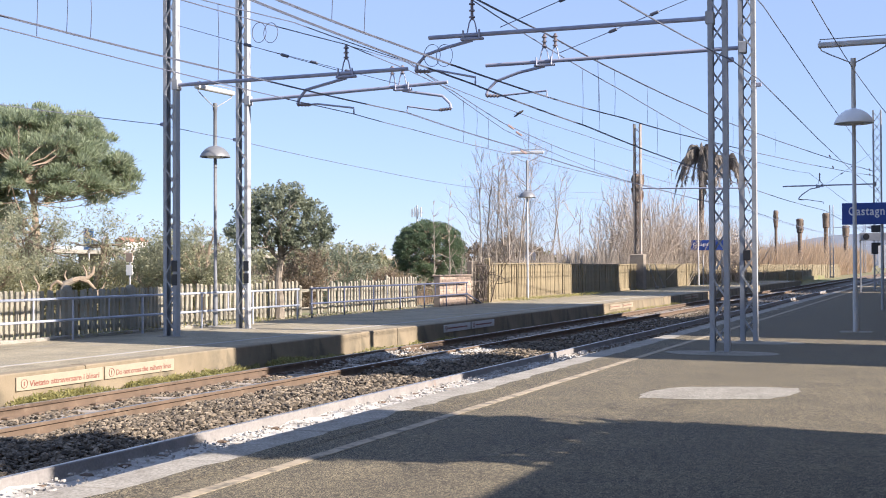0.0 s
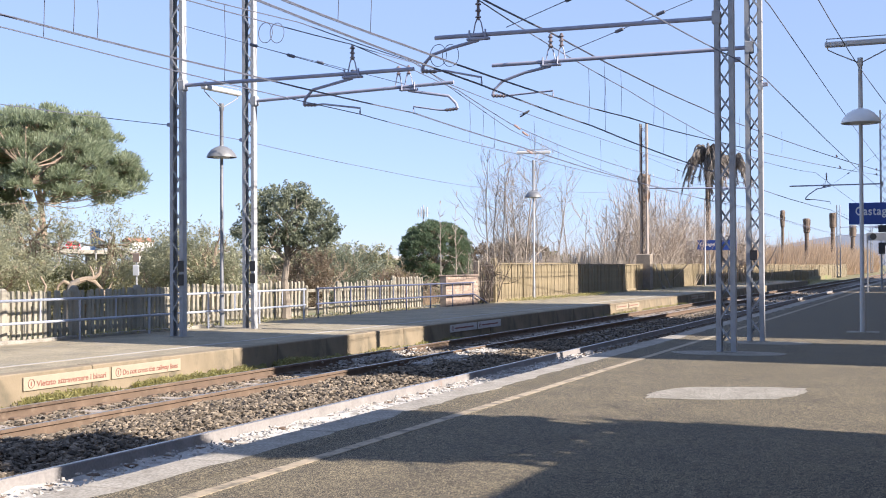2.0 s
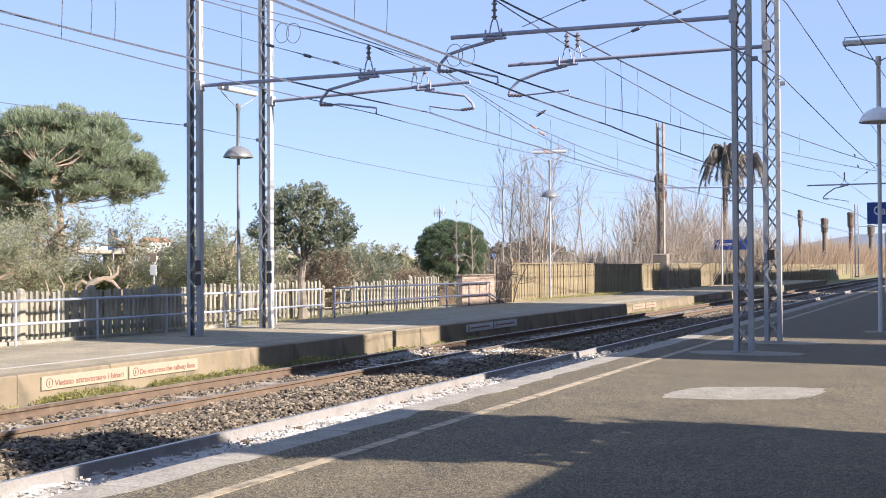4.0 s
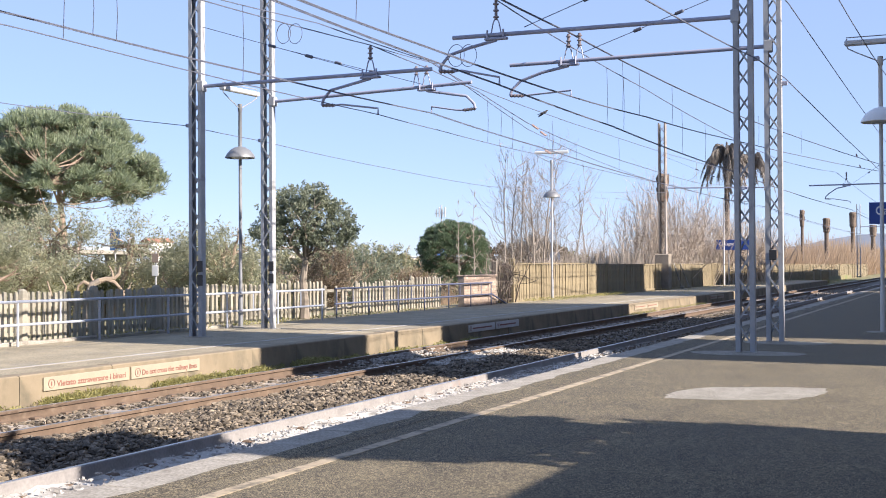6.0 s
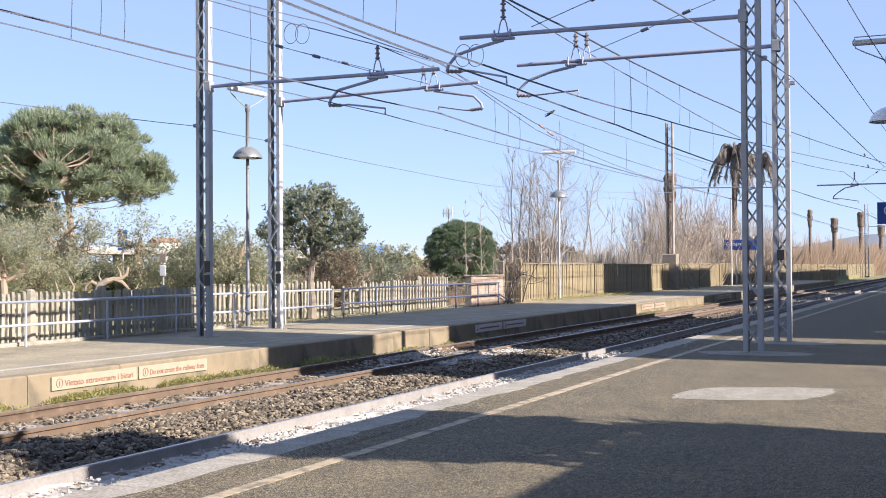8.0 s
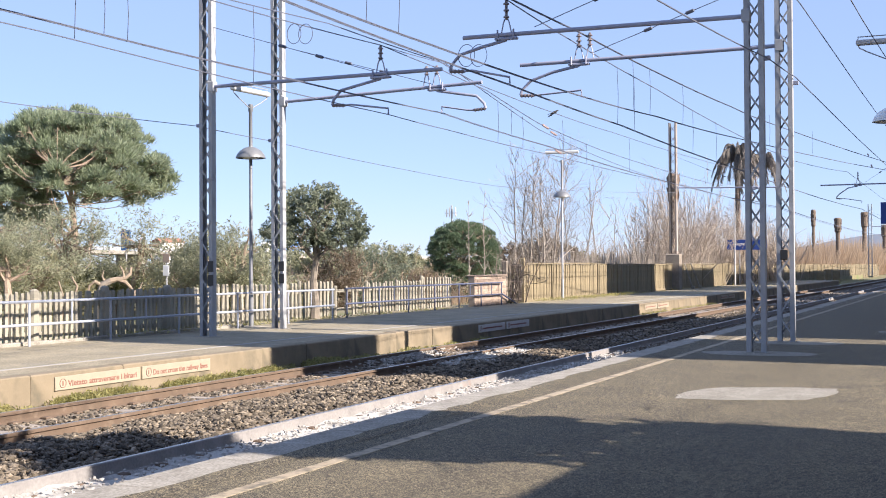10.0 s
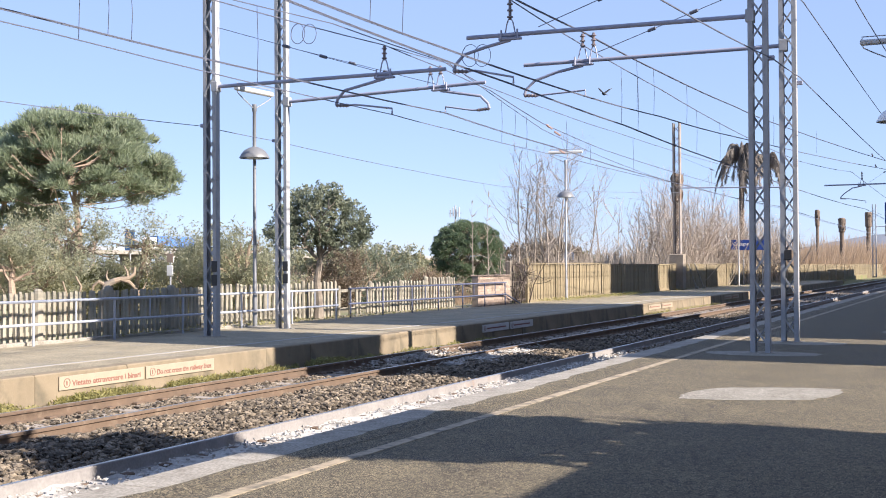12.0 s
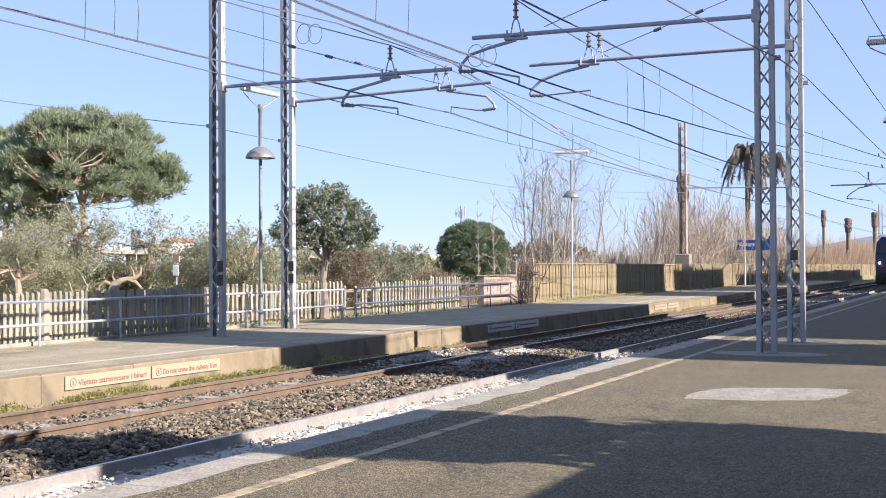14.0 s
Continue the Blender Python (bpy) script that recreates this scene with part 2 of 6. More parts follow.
# ---- mesh building ----
class Geo:
    """Collects corners and faces of one mesh."""

    def __init__(self):
        self.v, self.f = [], []

    def poly(self, pts):
        k = len(self.v)
        self.v += [tuple(q) for q in pts]
        self.f.append(tuple(range(k, k + len(pts))))
        return self

    def box(self, x0, x1, y0, y1, z0, z1, bev=0.0):
        """A box, with its edges cut off where bev is given."""
        k = len(self.v)
        if not bev:
            self.v += [(x, y, z) for z in (z0, z1) for x, y in ((x0, y0), (x1, y0), (x1, y1), (x0, y1))]
            self.f += [tuple(k + i for i in q) for q in ((3, 2, 1, 0), (4, 5, 6, 7), (0, 1, 5, 4), (1, 2, 6, 5), (2, 3, 7, 6), (3, 0, 4, 7))]
            return self
        b = bev
        ring = lambda d, z: [(x0 + d, y0 + d, z), (x1 - d, y0 + d, z), (x1 - d, y1 - d, z), (x0 + d, y1 - d, z)]
        self.v += ring(b, z0) + ring(0, z0 + b) + ring(0, z1 - b) + ring(b, z1)
        self.f.append((k + 3, k + 2, k + 1, k))
        for r in range(3):
            for i in range(4):
                a, c = k + 4 * r + i, k + 4 * r + (i + 1) % 4
                self.f.append((a, c, c + 4, a + 4))
        self.f.append((k + 12, k + 13, k + 14, k + 15))
        return self

    def tube(self, pts, r, n=6, ends=True):
        """A tube along pts; r is one radius or one a point."""
        pts = [Vector(q) for q in pts]
        rs = r if isinstance(r, (list, tuple)) else [r] * len(pts)
        k = len(self.v)
        ref = None
        for i, q in enumerate(pts):
            d = (pts[min(i + 1, len(pts) - 1)] - pts[max(i - 1, 0)]).normalized()
            if ref is None:
                ref = d.orthogonal().normalized()
            ref = (ref - d * ref.dot(d)).normalized()
            side = d.cross(ref)
            for j in range(n):
                a = 2 * math.pi * j / n
                self.v.append(tuple(q + (ref * math.cos(a) + side * math.sin(a)) * rs[i]))
        for i in range(len(pts) - 1):
            for j in range(n):
                a, b = k + i * n + j, k + i * n + (j + 1) % n
                self.f.append((a, b, b + n, a + n))
        if ends:
            self.f.append(tuple(k + j for j in reversed(range(n))))
            self.f.append(tuple(k + (len(pts) - 1) * n + j for j in range(n)))
        return self

    def lathe(self, x, y, prof, n=16):
        """A turned shape round a vertical axis; prof holds (radius, z)."""
        k = len(self.v)
        for r, z in prof:
            self.v += [(x + r * math.cos(2 * math.pi * j / n), y + r * math.sin(2 * math.pi * j / n), z) for j in range(n)]
        for i in range(len(prof) - 1):
            for j in range(n):
                a, b = k + i * n + j, k + i * n + (j + 1) % n
                self.f.append((a, b, b + n, a + n))
        return self

    def prism(self, outline, y0, y1):
        """An outline of (x, z) drawn along y."""
        k, n = len(self.v), len(outline)
        self.v += [(x, y0, z) for x, z in outline] + [(x, y1, z) for x, z in outline]
        self.f.append(tuple(k + i for i in range(n)))
        self.f.append(tuple(k + n + i for i in reversed(range(n))))
        for i in range(n):
            j = (i + 1) % n
            self.f.append((k + j, k + i, k + n + i, k + n + j))
        return self

    def mesh(self, name, material, smooth=False):
        me = bpy.data.meshes.new(name)
        me.from_pydata(self.v, [], self.f)
        me.materials.append(material)
        if smooth:
            me.polygons.foreach_set("use_smooth", [True] * len(me.polygons))
            me.set_sharp_from_angle(angle=radians(40))
        me.update()
        return me


def thing(name, at, label, category, group="", turn=0.0):
    """An Empty at a thing's base, which parents its parts."""
    ob = new(name)
    ob.empty_display_size = 0.2
    ob.matrix_basis = pose(*at, 0, 0, turn)
    return tagged(ob, label, category, group)


def part(name, geo, material, parent, label="", smooth=False, kind=""):
    """One mesh object under a thing or part, in its parent's space."""
    ob = new(name, geo if isinstance(geo, bpy.types.Mesh) else geo.mesh(name, material, smooth))
    ob.parent = parent
    return tagged(ob, label, kind=kind)


def single(name, geo, material, label, category, group="", kind="", smooth=False, at=None):
    ob = new(name, geo if isinstance(geo, bpy.types.Mesh) else geo.mesh(name, material, smooth))
    if at:
        ob.location = at
    return tagged(ob, label, category, group, kind)


def polar(left, away, z=0.0):
    """A place by degrees left of the track's direction and metres from the viewpoint."""
    return Vector((-away * math.sin(radians(left)), away * math.cos(radians(left)), z))


rng = np.random.default_rng(7)


def leaf_mesh(name, centres, size, material, aspect=0.5, droop=0.0, seed=1):
    """Many small leaf blades, two triangles each, at the given centres."""
    r = np.random.default_rng(seed)
    c = np.asarray(centres, float)
    n = len(c)
    a = r.normal(size=(n, 3))
    a[:, 2] -= droop
    a /= np.linalg.norm(a, axis=1)[:, None]
    b = np.cross(a, r.normal(size=(n, 3)))
    b /= np.linalg.norm(b, axis=1)[:, None] + 1e-9
    s = (size * r.uniform(0.6, 1.4, n))[:, None]
    v = np.stack([c - a * s, c + b * s * aspect, c + a * s, c - b * s * aspect], 1).reshape(-1, 3)
    me = bpy.data.meshes.new(name)
    me.vertices.add(4 * n)
    me.vertices.foreach_set("co", v.ravel())
    me.loops.add(4 * n)
    me.loops.foreach_set("vertex_index", np.arange(4 * n))
    me.polygons.add(n)
    me.polygons.foreach_set("loop_start", np.arange(n) * 4)
    me.polygons.foreach_set("loop_total", np.full(n, 4))
    me.materials.append(material)
    me.update(calc_edges=True)
    return me


def clump_points(blobs, clumps, per, spread, seed, shell=0.55, spray=1.6, gaps=0.0, lump=1.1):
    """Leaf places: sprays that point up and out from several ellipsoids (x, y, z, rx, ry, rz), left out where a coarse noise falls below gaps - 1."""
    r = np.random.default_rng(seed)
    out = []
    weight = np.array([b[3] * b[4] * b[5] for b in blobs]) ** 0.7
    for b, k in zip(blobs, np.maximum(1, (clumps * weight / weight.sum()).astype(int))):
        d = r.normal(size=(k, 3))
        d /= np.linalg.norm(d, axis=1)[:, None]
        rad = shell + (1.08 - shell) * r.random(k) ** 0.6
        cc = np.array(b[:3]) + d * rad[:, None] * np.array(b[3:6])
        keep = np.array([noise.noise((q[0] * lump, q[1] * lump + seed, q[2] * lump)) for q in cc]) > gaps - 1
        cc, d = cc[keep], d[keep]
        k = len(cc)
        way = d * np.array([1, 1, 0.6]) + np.array([0, 0, 0.55]) + r.normal(size=(k, 3)) * 0.35
        way /= np.linalg.norm(way, axis=1)[:, None]
        along = r.uniform(-1, 1, (k, per, 1)) * spread * spray
        taper = 0.75 - 0.35 * along / (spread * spray)
        out.append((cc[:, None, :] + way[:, None, :] * along + r.normal(size=(k, per, 3)) * spread * taper * 0.75).reshape(-1, 3))
    return np.concatenate(out)


def needle_mesh(name, centres, ways, length, width, blades, material, seed=1, fan=0.55):
    """Brushes of needles: blades that fan out from each centre about its way."""
    r = np.random.default_rng(seed)
    c = np.repeat(np.asarray(centres, float), blades, axis=0)
    w = np.repeat(np.asarray(ways, float), blades, axis=0)
    n = len(c)
    a = w + r.normal(size=(n, 3)) * fan
    a /= np.linalg.norm(a, axis=1)[:, None]
    b = np.cross(a, r.normal(size=(n, 3)))
    b /= np.linalg.norm(b, axis=1)[:, None] + 1e-9
    ln = (length * r.uniform(0.6, 1.25, n))[:, None]
    c = c + r.normal(size=(n, 3)) * length * 0.22
    v = np.stack([c - b * width * 0.4, c + a * ln * 0.55 + b * width, c + a * ln, c + a * ln * 0.5 - b * width], 1).reshape(-1, 3)
    me = bpy.data.meshes.new(name)
    me.vertices.add(4 * n)
    me.vertices.foreach_set("co", v.ravel())
    me.loops.add(4 * n)
    me.loops.foreach_set("vertex_index", np.arange(4 * n))
    me.polygons.add(n)
    me.polygons.foreach_set("loop_start", np.arange(n) * 4)
    me.polygons.foreach_set("loop_total", np.full(n, 4))
    me.materials.append(material)
    me.update(calc_edges=True)
    return me


def limb(g, p0, d, length, rad, depth, r, forks=3, bend=0.25, up=0.12, ratio=0.68, n=5):
    """A branch that bends and forks; returns the ends of its twigs."""
    pts, q = [Vector(p0)], Vector(p0)
    d = Vector(d).normalized()
    steps = 3
    for i in range(steps):
        d = (d + Vector(r.normal(size=3)) * bend * 0.5 + Vector((0, 0, up))).normalized()
        q = q + d * length / steps
        pts.append(q.copy())
    g.tube(pts, [rad * (1 - 0.45 * i / steps) for i in range(steps + 1)], n if depth > 1 else 3, ends=False)
    tips = [q.copy()]
    if depth > 0:
        for k in range(forks):
            base = pts[-1] if k == 0 else pts[1 + int(r.integers(0, steps))]
            nd = (d + Vector(r.normal(size=3)) * 0.55).normalized()
            tips += limb(g, base, nd, length * ratio * r.uniform(0.75, 1.15), rad * 0.55, depth - 1, r, forks, bend, up, ratio, n)
    return tips

# ---- ground, platforms and tracks ----
RAIL_Z = -0.34
NEAR_EDGE, FAR_EDGE = -5.56, -12.27
single("ground", Geo().box(-1500, 1500, -300, 2500, -1.2, -0.72), EARTH, "rough grass and earth beyond the station fence", "ground", kind="structure")
single("road_bed", Geo().prism([(-12.4, -0.9), (-12.2, -0.53), (-5.4, -0.53), (-5.3, -0.9)], -40, 900), BALLAST, "dark crushed stone bed under the tracks", "ballast", kind="structure")


def near_platform():
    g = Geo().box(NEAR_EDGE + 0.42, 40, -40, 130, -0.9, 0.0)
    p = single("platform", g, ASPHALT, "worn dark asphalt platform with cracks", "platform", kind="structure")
    y = -10.0
    r = random.Random(3)
    stones = [Geo().box(0, 0.42, 0.006, L - 0.006, -0.5, 0.006, 0.012).mesh("kerb_stone", KERB) for L in (1.0, 1.25, 0.9)]
    i = 0
    while y < 118:
        k = r.randrange(3)
        ob = part("kerb_stone", stones[k], None, p)
        ob.location = (NEAR_EDGE + r.uniform(-0.006, 0.006), y, r.uniform(-0.004, 0.004))
        y += (1.0, 1.25, 0.9)[k]
        i += 1
    line = Geo()
    line.box(-4.68, -4.56, -10, 118, -0.02, 0.004)
    part("safety_line", line, YELLOW, p, "faded yellow safety line")
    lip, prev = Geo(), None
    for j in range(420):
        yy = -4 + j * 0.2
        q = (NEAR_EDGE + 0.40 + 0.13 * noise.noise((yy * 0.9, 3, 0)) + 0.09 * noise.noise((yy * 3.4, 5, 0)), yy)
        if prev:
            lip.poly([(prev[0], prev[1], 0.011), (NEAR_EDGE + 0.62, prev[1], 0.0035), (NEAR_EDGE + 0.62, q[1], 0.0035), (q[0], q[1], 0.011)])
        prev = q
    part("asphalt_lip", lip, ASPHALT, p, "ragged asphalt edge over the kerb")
    # pale repair patch with an uneven rim
    pts = []
    for j in range(40):
        a = 2 * math.pi * j / 40
        sq = max(abs(math.cos(a)), abs(math.sin(a))) ** -0.45
        w = 1 + 0.07 * noise.noise((j * 0.9, 2, 0)) + 0.03 * noise.noise((j * 3.7, 5, 0))
        pts.append((-2.42 + 0.84 * math.cos(a) * sq * w + 0.35 * math.sin(a) * 0.3, 14.45 + 0.80 * math.sin(a) * sq * w + 0.25 * math.cos(a), 0.004))
    part("repair_patch", Geo().poly(pts), PATCH, p, "pale cement repair patch")
    for x, y, rx, ry in ((-3.5, 20.95, 1.0, 0.55), (-3.25, 23.95, 0.85, 0.5)):
        pts = [(x + rx * math.cos(a) * (1 + 0.1 * noise.noise((a * 2, x, 0))), y + ry * math.sin(a), 0.005) for a in np.linspace(0, 2 * math.pi, 28, endpoint=False)]
        part("footing", Geo().poly(pts), PATCH, p, "pale concrete mast footing")
    for a, b, seed in (((-2.75, 12.3), (-2.15, 19.3), 1), ((-3.5, 8.2), (-2.72, 12.0), 2), ((-6, 17.4), (4, 17.7), 3), ((-5, 26.5), (4, 27.2), 4), ((-2.6, 13.2), (-1.2, 14.0), 6)):
        rr, g = random.Random(seed), Geo()
        n = 40
        prev = None
        for j in range(n + 1):
            f = j / n
            q = Vector((a[0] + (b[0] - a[0]) * f + rr.uniform(-0.06, 0.06), a[1] + (b[1] - a[1]) * f + rr.uniform(-0.05, 0.05), 0.003))
            if q.x < NEAR_EDGE + 0.45:
                prev = None
                continue
            if prev is not None and rr.random() < 0.86:
                s = (q - prev).cross(Vector((0, 0, 1))).normalized() * rr.uniform(0.002, 0.009)
                g.poly([prev - s, q - s, q + s, prev + s])
            prev = q
        part("crack", g, CRACK, p, "thin dark crack")
    return p


def far_platform():
    g = Geo().box(-17.35, FAR_EDGE - 0.3, 2, 118, -0.9, 0.0)
    p = single("platform", g, ASPHALT_FAR, "pale worn platform across the tracks", "platform", kind="structure")
    r = random.Random(5)
    y = 2.0
    face = [Geo().box(-0.32, 0, 0.004, L - 0.004, -0.85, 0.008, 0.02).mesh("kerb_block", PLASTER) for L in (2.0, 2.4, 1.6)]
    while y < 117:
        k = r.randrange(3)
        ob = part("kerb_block", face[k], None, p)
        ob.location = (FAR_EDGE + r.uniform(-0.008, 0.008), y, r.uniform(-0.006, 0.006))
        y += (2.0, 2.4, 1.6)[k]
    part("widening", Geo().box(-18.6, -17.35, 26.2, 46.0, -0.9, -0.004), ASPHALT_FAR, p)
    part("edge_line", Geo().box(-13.42, -13.30, 2, 117, -0.02, 0.005), WHITE_LINE, p, "faded white edge line")
    y = 2.0
    kb = Geo().box(-0.08, 0.08, 0, 1.0, -0.3, 0.07, 0.02).mesh("border_stone", KERB)
    while y < 26:
        ob = part("border_stone", kb, None, p)
        ob.location = (-17.25 + r.uniform(-0.01, 0.01), y, r.uniform(-0.01, 0.01))
        y += 1.0
    return p


def rail(name, x, side, label):
    """One running rail: foot, web and head, with a bright running surface."""
    z = RAIL_Z
    outline = [(-0.07, z - 0.172), (0.07, z - 0.172), (0.07, z - 0.155), (0.012, z - 0.135), (0.01, z - 0.05), (0.036, z - 0.04), (0.036, z - 0.008), (0.026, z),
               (-0.026, z), (-0.036, z - 0.008), (-0.036, z - 0.04), (-0.01, z - 0.05), (-0.012, z - 0.135), (-0.07, z - 0.155)]
    if side is RAIL_PALE:          # dust has filled the hollow of the web
        outline[2:6] = [(0.075, z - 0.15), (0.047, z - 0.12), (0.04, z - 0.06), (0.037, z - 0.03)]
    ob = tagged(new(name), label, "rail", "running rails")
    ob.location = (x, 0, 0)
    part("rail_section", Geo().prism(outline, -30, 700), side, ob)
    part("running_surface", Geo().box(-0.024, 0.024, -30, 700, z - 0.01, z + 0.002), STEEL_TOP, ob, "polished running surface")
    return ob


def blob_stone(r, s):
    """Corners and faces of one broken stone."""
    t = (1 + 5 ** 0.5) / 2
    v = np.array([(-1, t, 0), (1, t, 0), (-1, -t, 0), (1, -t, 0), (0, -1, t), (0, 1, t), (0, -1, -t), (0, 1, -t), (t, 0, -1), (t, 0, 1), (-t, 0, -1), (-t, 0, 1)]) / 1.9
    return v * s * r.uniform(0.5, 1.3, (12, 1)) * np.array([r.uniform(0.8, 1.5), r.uniform(0.5, 1.0), r.uniform(0.4, 0.85)])


ICO = [(0, 11, 5), (0, 5, 1), (0, 1, 7), (0, 7, 10), (0, 10, 11), (1, 5, 9), (5, 11, 4), (11, 10, 2), (10, 7, 6), (7, 1, 8),
       (3, 9, 4), (3, 4, 2), (3, 2, 6), (3, 6, 8), (3, 8, 9), (4, 9, 5), (2, 4, 11), (6, 2, 10), (8, 6, 7), (9, 8, 1)]


def stones(name, places, size, material, label, seed):
    r = np.random.default_rng(seed)
    shapes = [blob_stone(r, 1.0) for _ in range(24)]
    v, f = [], []
    for i, q in enumerate(places):
        a = r.uniform(0, 6.28)
        rot = np.array([[math.cos(a), -math.sin(a), 0], [math.sin(a), math.cos(a), 0], [0, 0, 1]])
        v.append(shapes[int(r.integers(24))] @ rot.T * size * r.uniform(0.55, 1.35) + q)
        f += [(12 * i + a_, 12 * i + b_, 12 * i + c_) for a_, b_, c_ in ICO]
    me = bpy.data.meshes.new(name)
    me.from_pydata(np.concatenate(v).tolist(), [], f)
    me.materials.append(material)
    me.update()
    return tagged(new(name, me), label, "gravel", kind="stuff")


def ballast():
    r = np.random.default_rng(11)
    out = []
    for x0, x1, y0, y1, n, top in ((-10.0, -7.75, 7, 16, 15000, 0.02), (-10.0, -7.75, 16, 30, 13000, 0.02), (-11.5, -10.1, 9, 18, 7500, -0.02), (-11.5, -10.1, 18, 32, 5500, -0.02),
                                   (-12.2, -11.6, 10, 30, 2200, -0.02), (-10.1, -7.75, 30, 60, 5500, 0.0), (-12.2, -10.1, 32, 60, 2500, -0.02), (-7.62, -5.64, 25, 60, 7000, 0.0), (-12.2, -5.7, 60, 120, 4000, 0)):
        x, y = r.uniform(x0, x1, n), r.uniform(y0, y1, n)
        mound = 0.06 * np.exp(-((x + 8.95) / 0.6) ** 2) if x0 == -10.0 else 0
        keep = (np.abs(x + 11.55) > 0.09) & (np.abs(x + 10.05) > 0.09)
        z = -0.50 + top + mound + 0.03 * np.sin(x * 5) * np.sin(y * 3.1) + r.uniform(-0.02, 0.035, n)
        out.append(np.stack([x, y, z], 1)[keep])
    stones("ballast_stones", np.concatenate(out), 0.031, STONE, "brown-grey broken track ballast", 4)
    n = 5200
    x, y = r.uniform(-7.62, -5.62, n), 4 + 23 * r.random(n) ** 1.3
    patchy = np.array([noise.noise((a * 1.3, b * 0.5, 4)) for a, b in zip(x, y)])
    z = -0.46 + 0.05 * patchy + r.uniform(-0.01, 0.03, n)
    stones("dusty_stones", np.stack([x, y, z], 1)[patchy > 0.12], 0.022, DUST_STONE, "track ballast whitened by brake sand dust", 5)
    # caked pale dust between near rails, lumpy
    g = Geo()
    xs, ys = np.linspace(-7.66, -5.56, 15), np.linspace(0, 27, 180)
    for yv in ys:
        for xv in xs:
            g.v.append((xv, yv, -0.485 + 0.05 * noise.noise((xv * 2.2, yv * 1.6, 0)) + 0.035 * noise.noise((xv * 6, yv * 5, 1)) + 0.03 * math.exp(-((xv + 7.62) / 0.1) ** 2)))
    m = len(xs)
    for i in range(len(ys) - 1):
        for j in range(m - 1):
            g.f.append((i * m + j, i * m + j + 1, (i + 1) * m + j + 1, (i + 1) * m + j))
    single("dust_bed", g, DUST, "pale caked dust lying between the near rails", "dust", kind="structure", smooth=True)
    n = 900
    yy = r.uniform(3, 30, n)
    stones("dust_clods", np.stack([-7.52 + 0.5 * r.random(n) ** 1.6, yy, -0.43 + 0.03 * r.random(n)], 1), 0.02, DUST_STONE, "crumbling pale dust clods beside the rail", 6)
    # pale heap further along between the rails
    stones("pale_stones", np.stack([-9.92 + 0.75 * r.random(1900) ** 1.5, r.uniform(22.0, 26.8, 1900), -0.475 + r.uniform(0, 0.05, 1900)], 1), 0.034, DUST_STONE, "pale dusty stones beside the rail", 8)
    n = 2600
    near = r.random(n) ** 1.4
    line = np.where(r.random(n) < 0.7, -10.0, -11.5)
    y = np.where(line > -11, r.normal(24.6, 1.3, n), r.normal(23.9, 1.0, n))
    stones("heaped_dust", np.stack([line + 0.26 * near, y, -0.41 - 0.09 * near + r.uniform(-0.03, 0.03, n)], 1), 0.024, DUST_STONE, "pale dust and grit heaped against the rails", 9)


def sleepers():
    me = Geo().box(-1.2, 1.2, -0.12, 0.12, -0.66, RAIL_Z - 0.155, 0.02).mesh("sleeper", SLEEPER)
    clip = Geo().box(-0.05, 0.05, -0.06, 0.06, RAIL_Z - 0.16, RAIL_Z - 0.12, 0.012).mesh("rail_clip", RUST)
    for cx, y0, y1 in ((-10.8, 6, 96), (-6.95, 4, 90)):
        y = y0
        while y < y1:
            ob = tagged(new("sleeper", me), "weathered concrete sleeper sunk in ballast", "sleeper", "sleepers under the rails")
            ob.location = (cx, y, 0)
            for s in (-0.86, -0.64, 0.64, 0.86):
                c = part("rail_clip", clip, None, ob)
                c.location = (s, 0, 0)
            y += 0.6


def weeds():
    r = np.random.default_rng(21)
    pts = []
    for x0, x1, y0, y1, n, z in ((-12.2, -11.7, 8, 30, 17000, -0.46), (-12.22, -11.95, 8, 22, 9000, -0.41), (-12.2, -11.8, 44, 60, 1500, -0.42), (-17.9, -17.4, 8, 47, 5000, -0.05),
                               (-17.2, -16.0, 47.5, 62, 3000, 0.06), (-17.3, -16.9, 20, 34, 900, 0.05), (-17.2, -13.5, 62, 112, 1500, 0.03), (-16, -12, 112, 150, 4000, -0.3)):
        x, y = r.uniform(x0, x1, n), r.uniform(y0, y1, n)
        lush = np.array([noise.noise((a * 2.2, b * 1.1, 7)) + 0.5 * noise.noise((a * 6, b * 4, 2)) for a, b in zip(x, y)])
        keep = lush > -0.16 + r.normal(0, 0.08, n)
        pts.append(np.stack([x, y, z + r.random(n) * (0.05 + 0.11 * np.clip(lush + 0.2, 0, 1))], 1)[keep])
    me = leaf_mesh("weeds", np.concatenate(pts), 0.042, GRASS, aspect=0.22, droop=-0.6, seed=2)
    tagged(new("weeds", me), "green weeds along the platform foot and fence", "grass", kind="stuff")


near_platform()
far_platform()
for x, side, label in ((-11.55, RUST, "rusty brown steel rail"), (-10.05, RUST, "rusty brown steel rail beside ballast"), (-7.70, RAIL_PALE, "steel rail caked with pale dust"), (-6.20, RAIL_PALE, "steel rail beside the platform edge")):
    rail("rail", x, side, label)
ballast()
sleepers()
weeds()
# bank behind the far fence
single("bank", Geo().prism([(-60, -0.9), (-60, -0.45), (-18.5, -0.3), (-17.3, -0.12), (-17.3, -0.9)], 0, 200), EARTH, "grassy bank behind the fence", "ground", kind="structure")


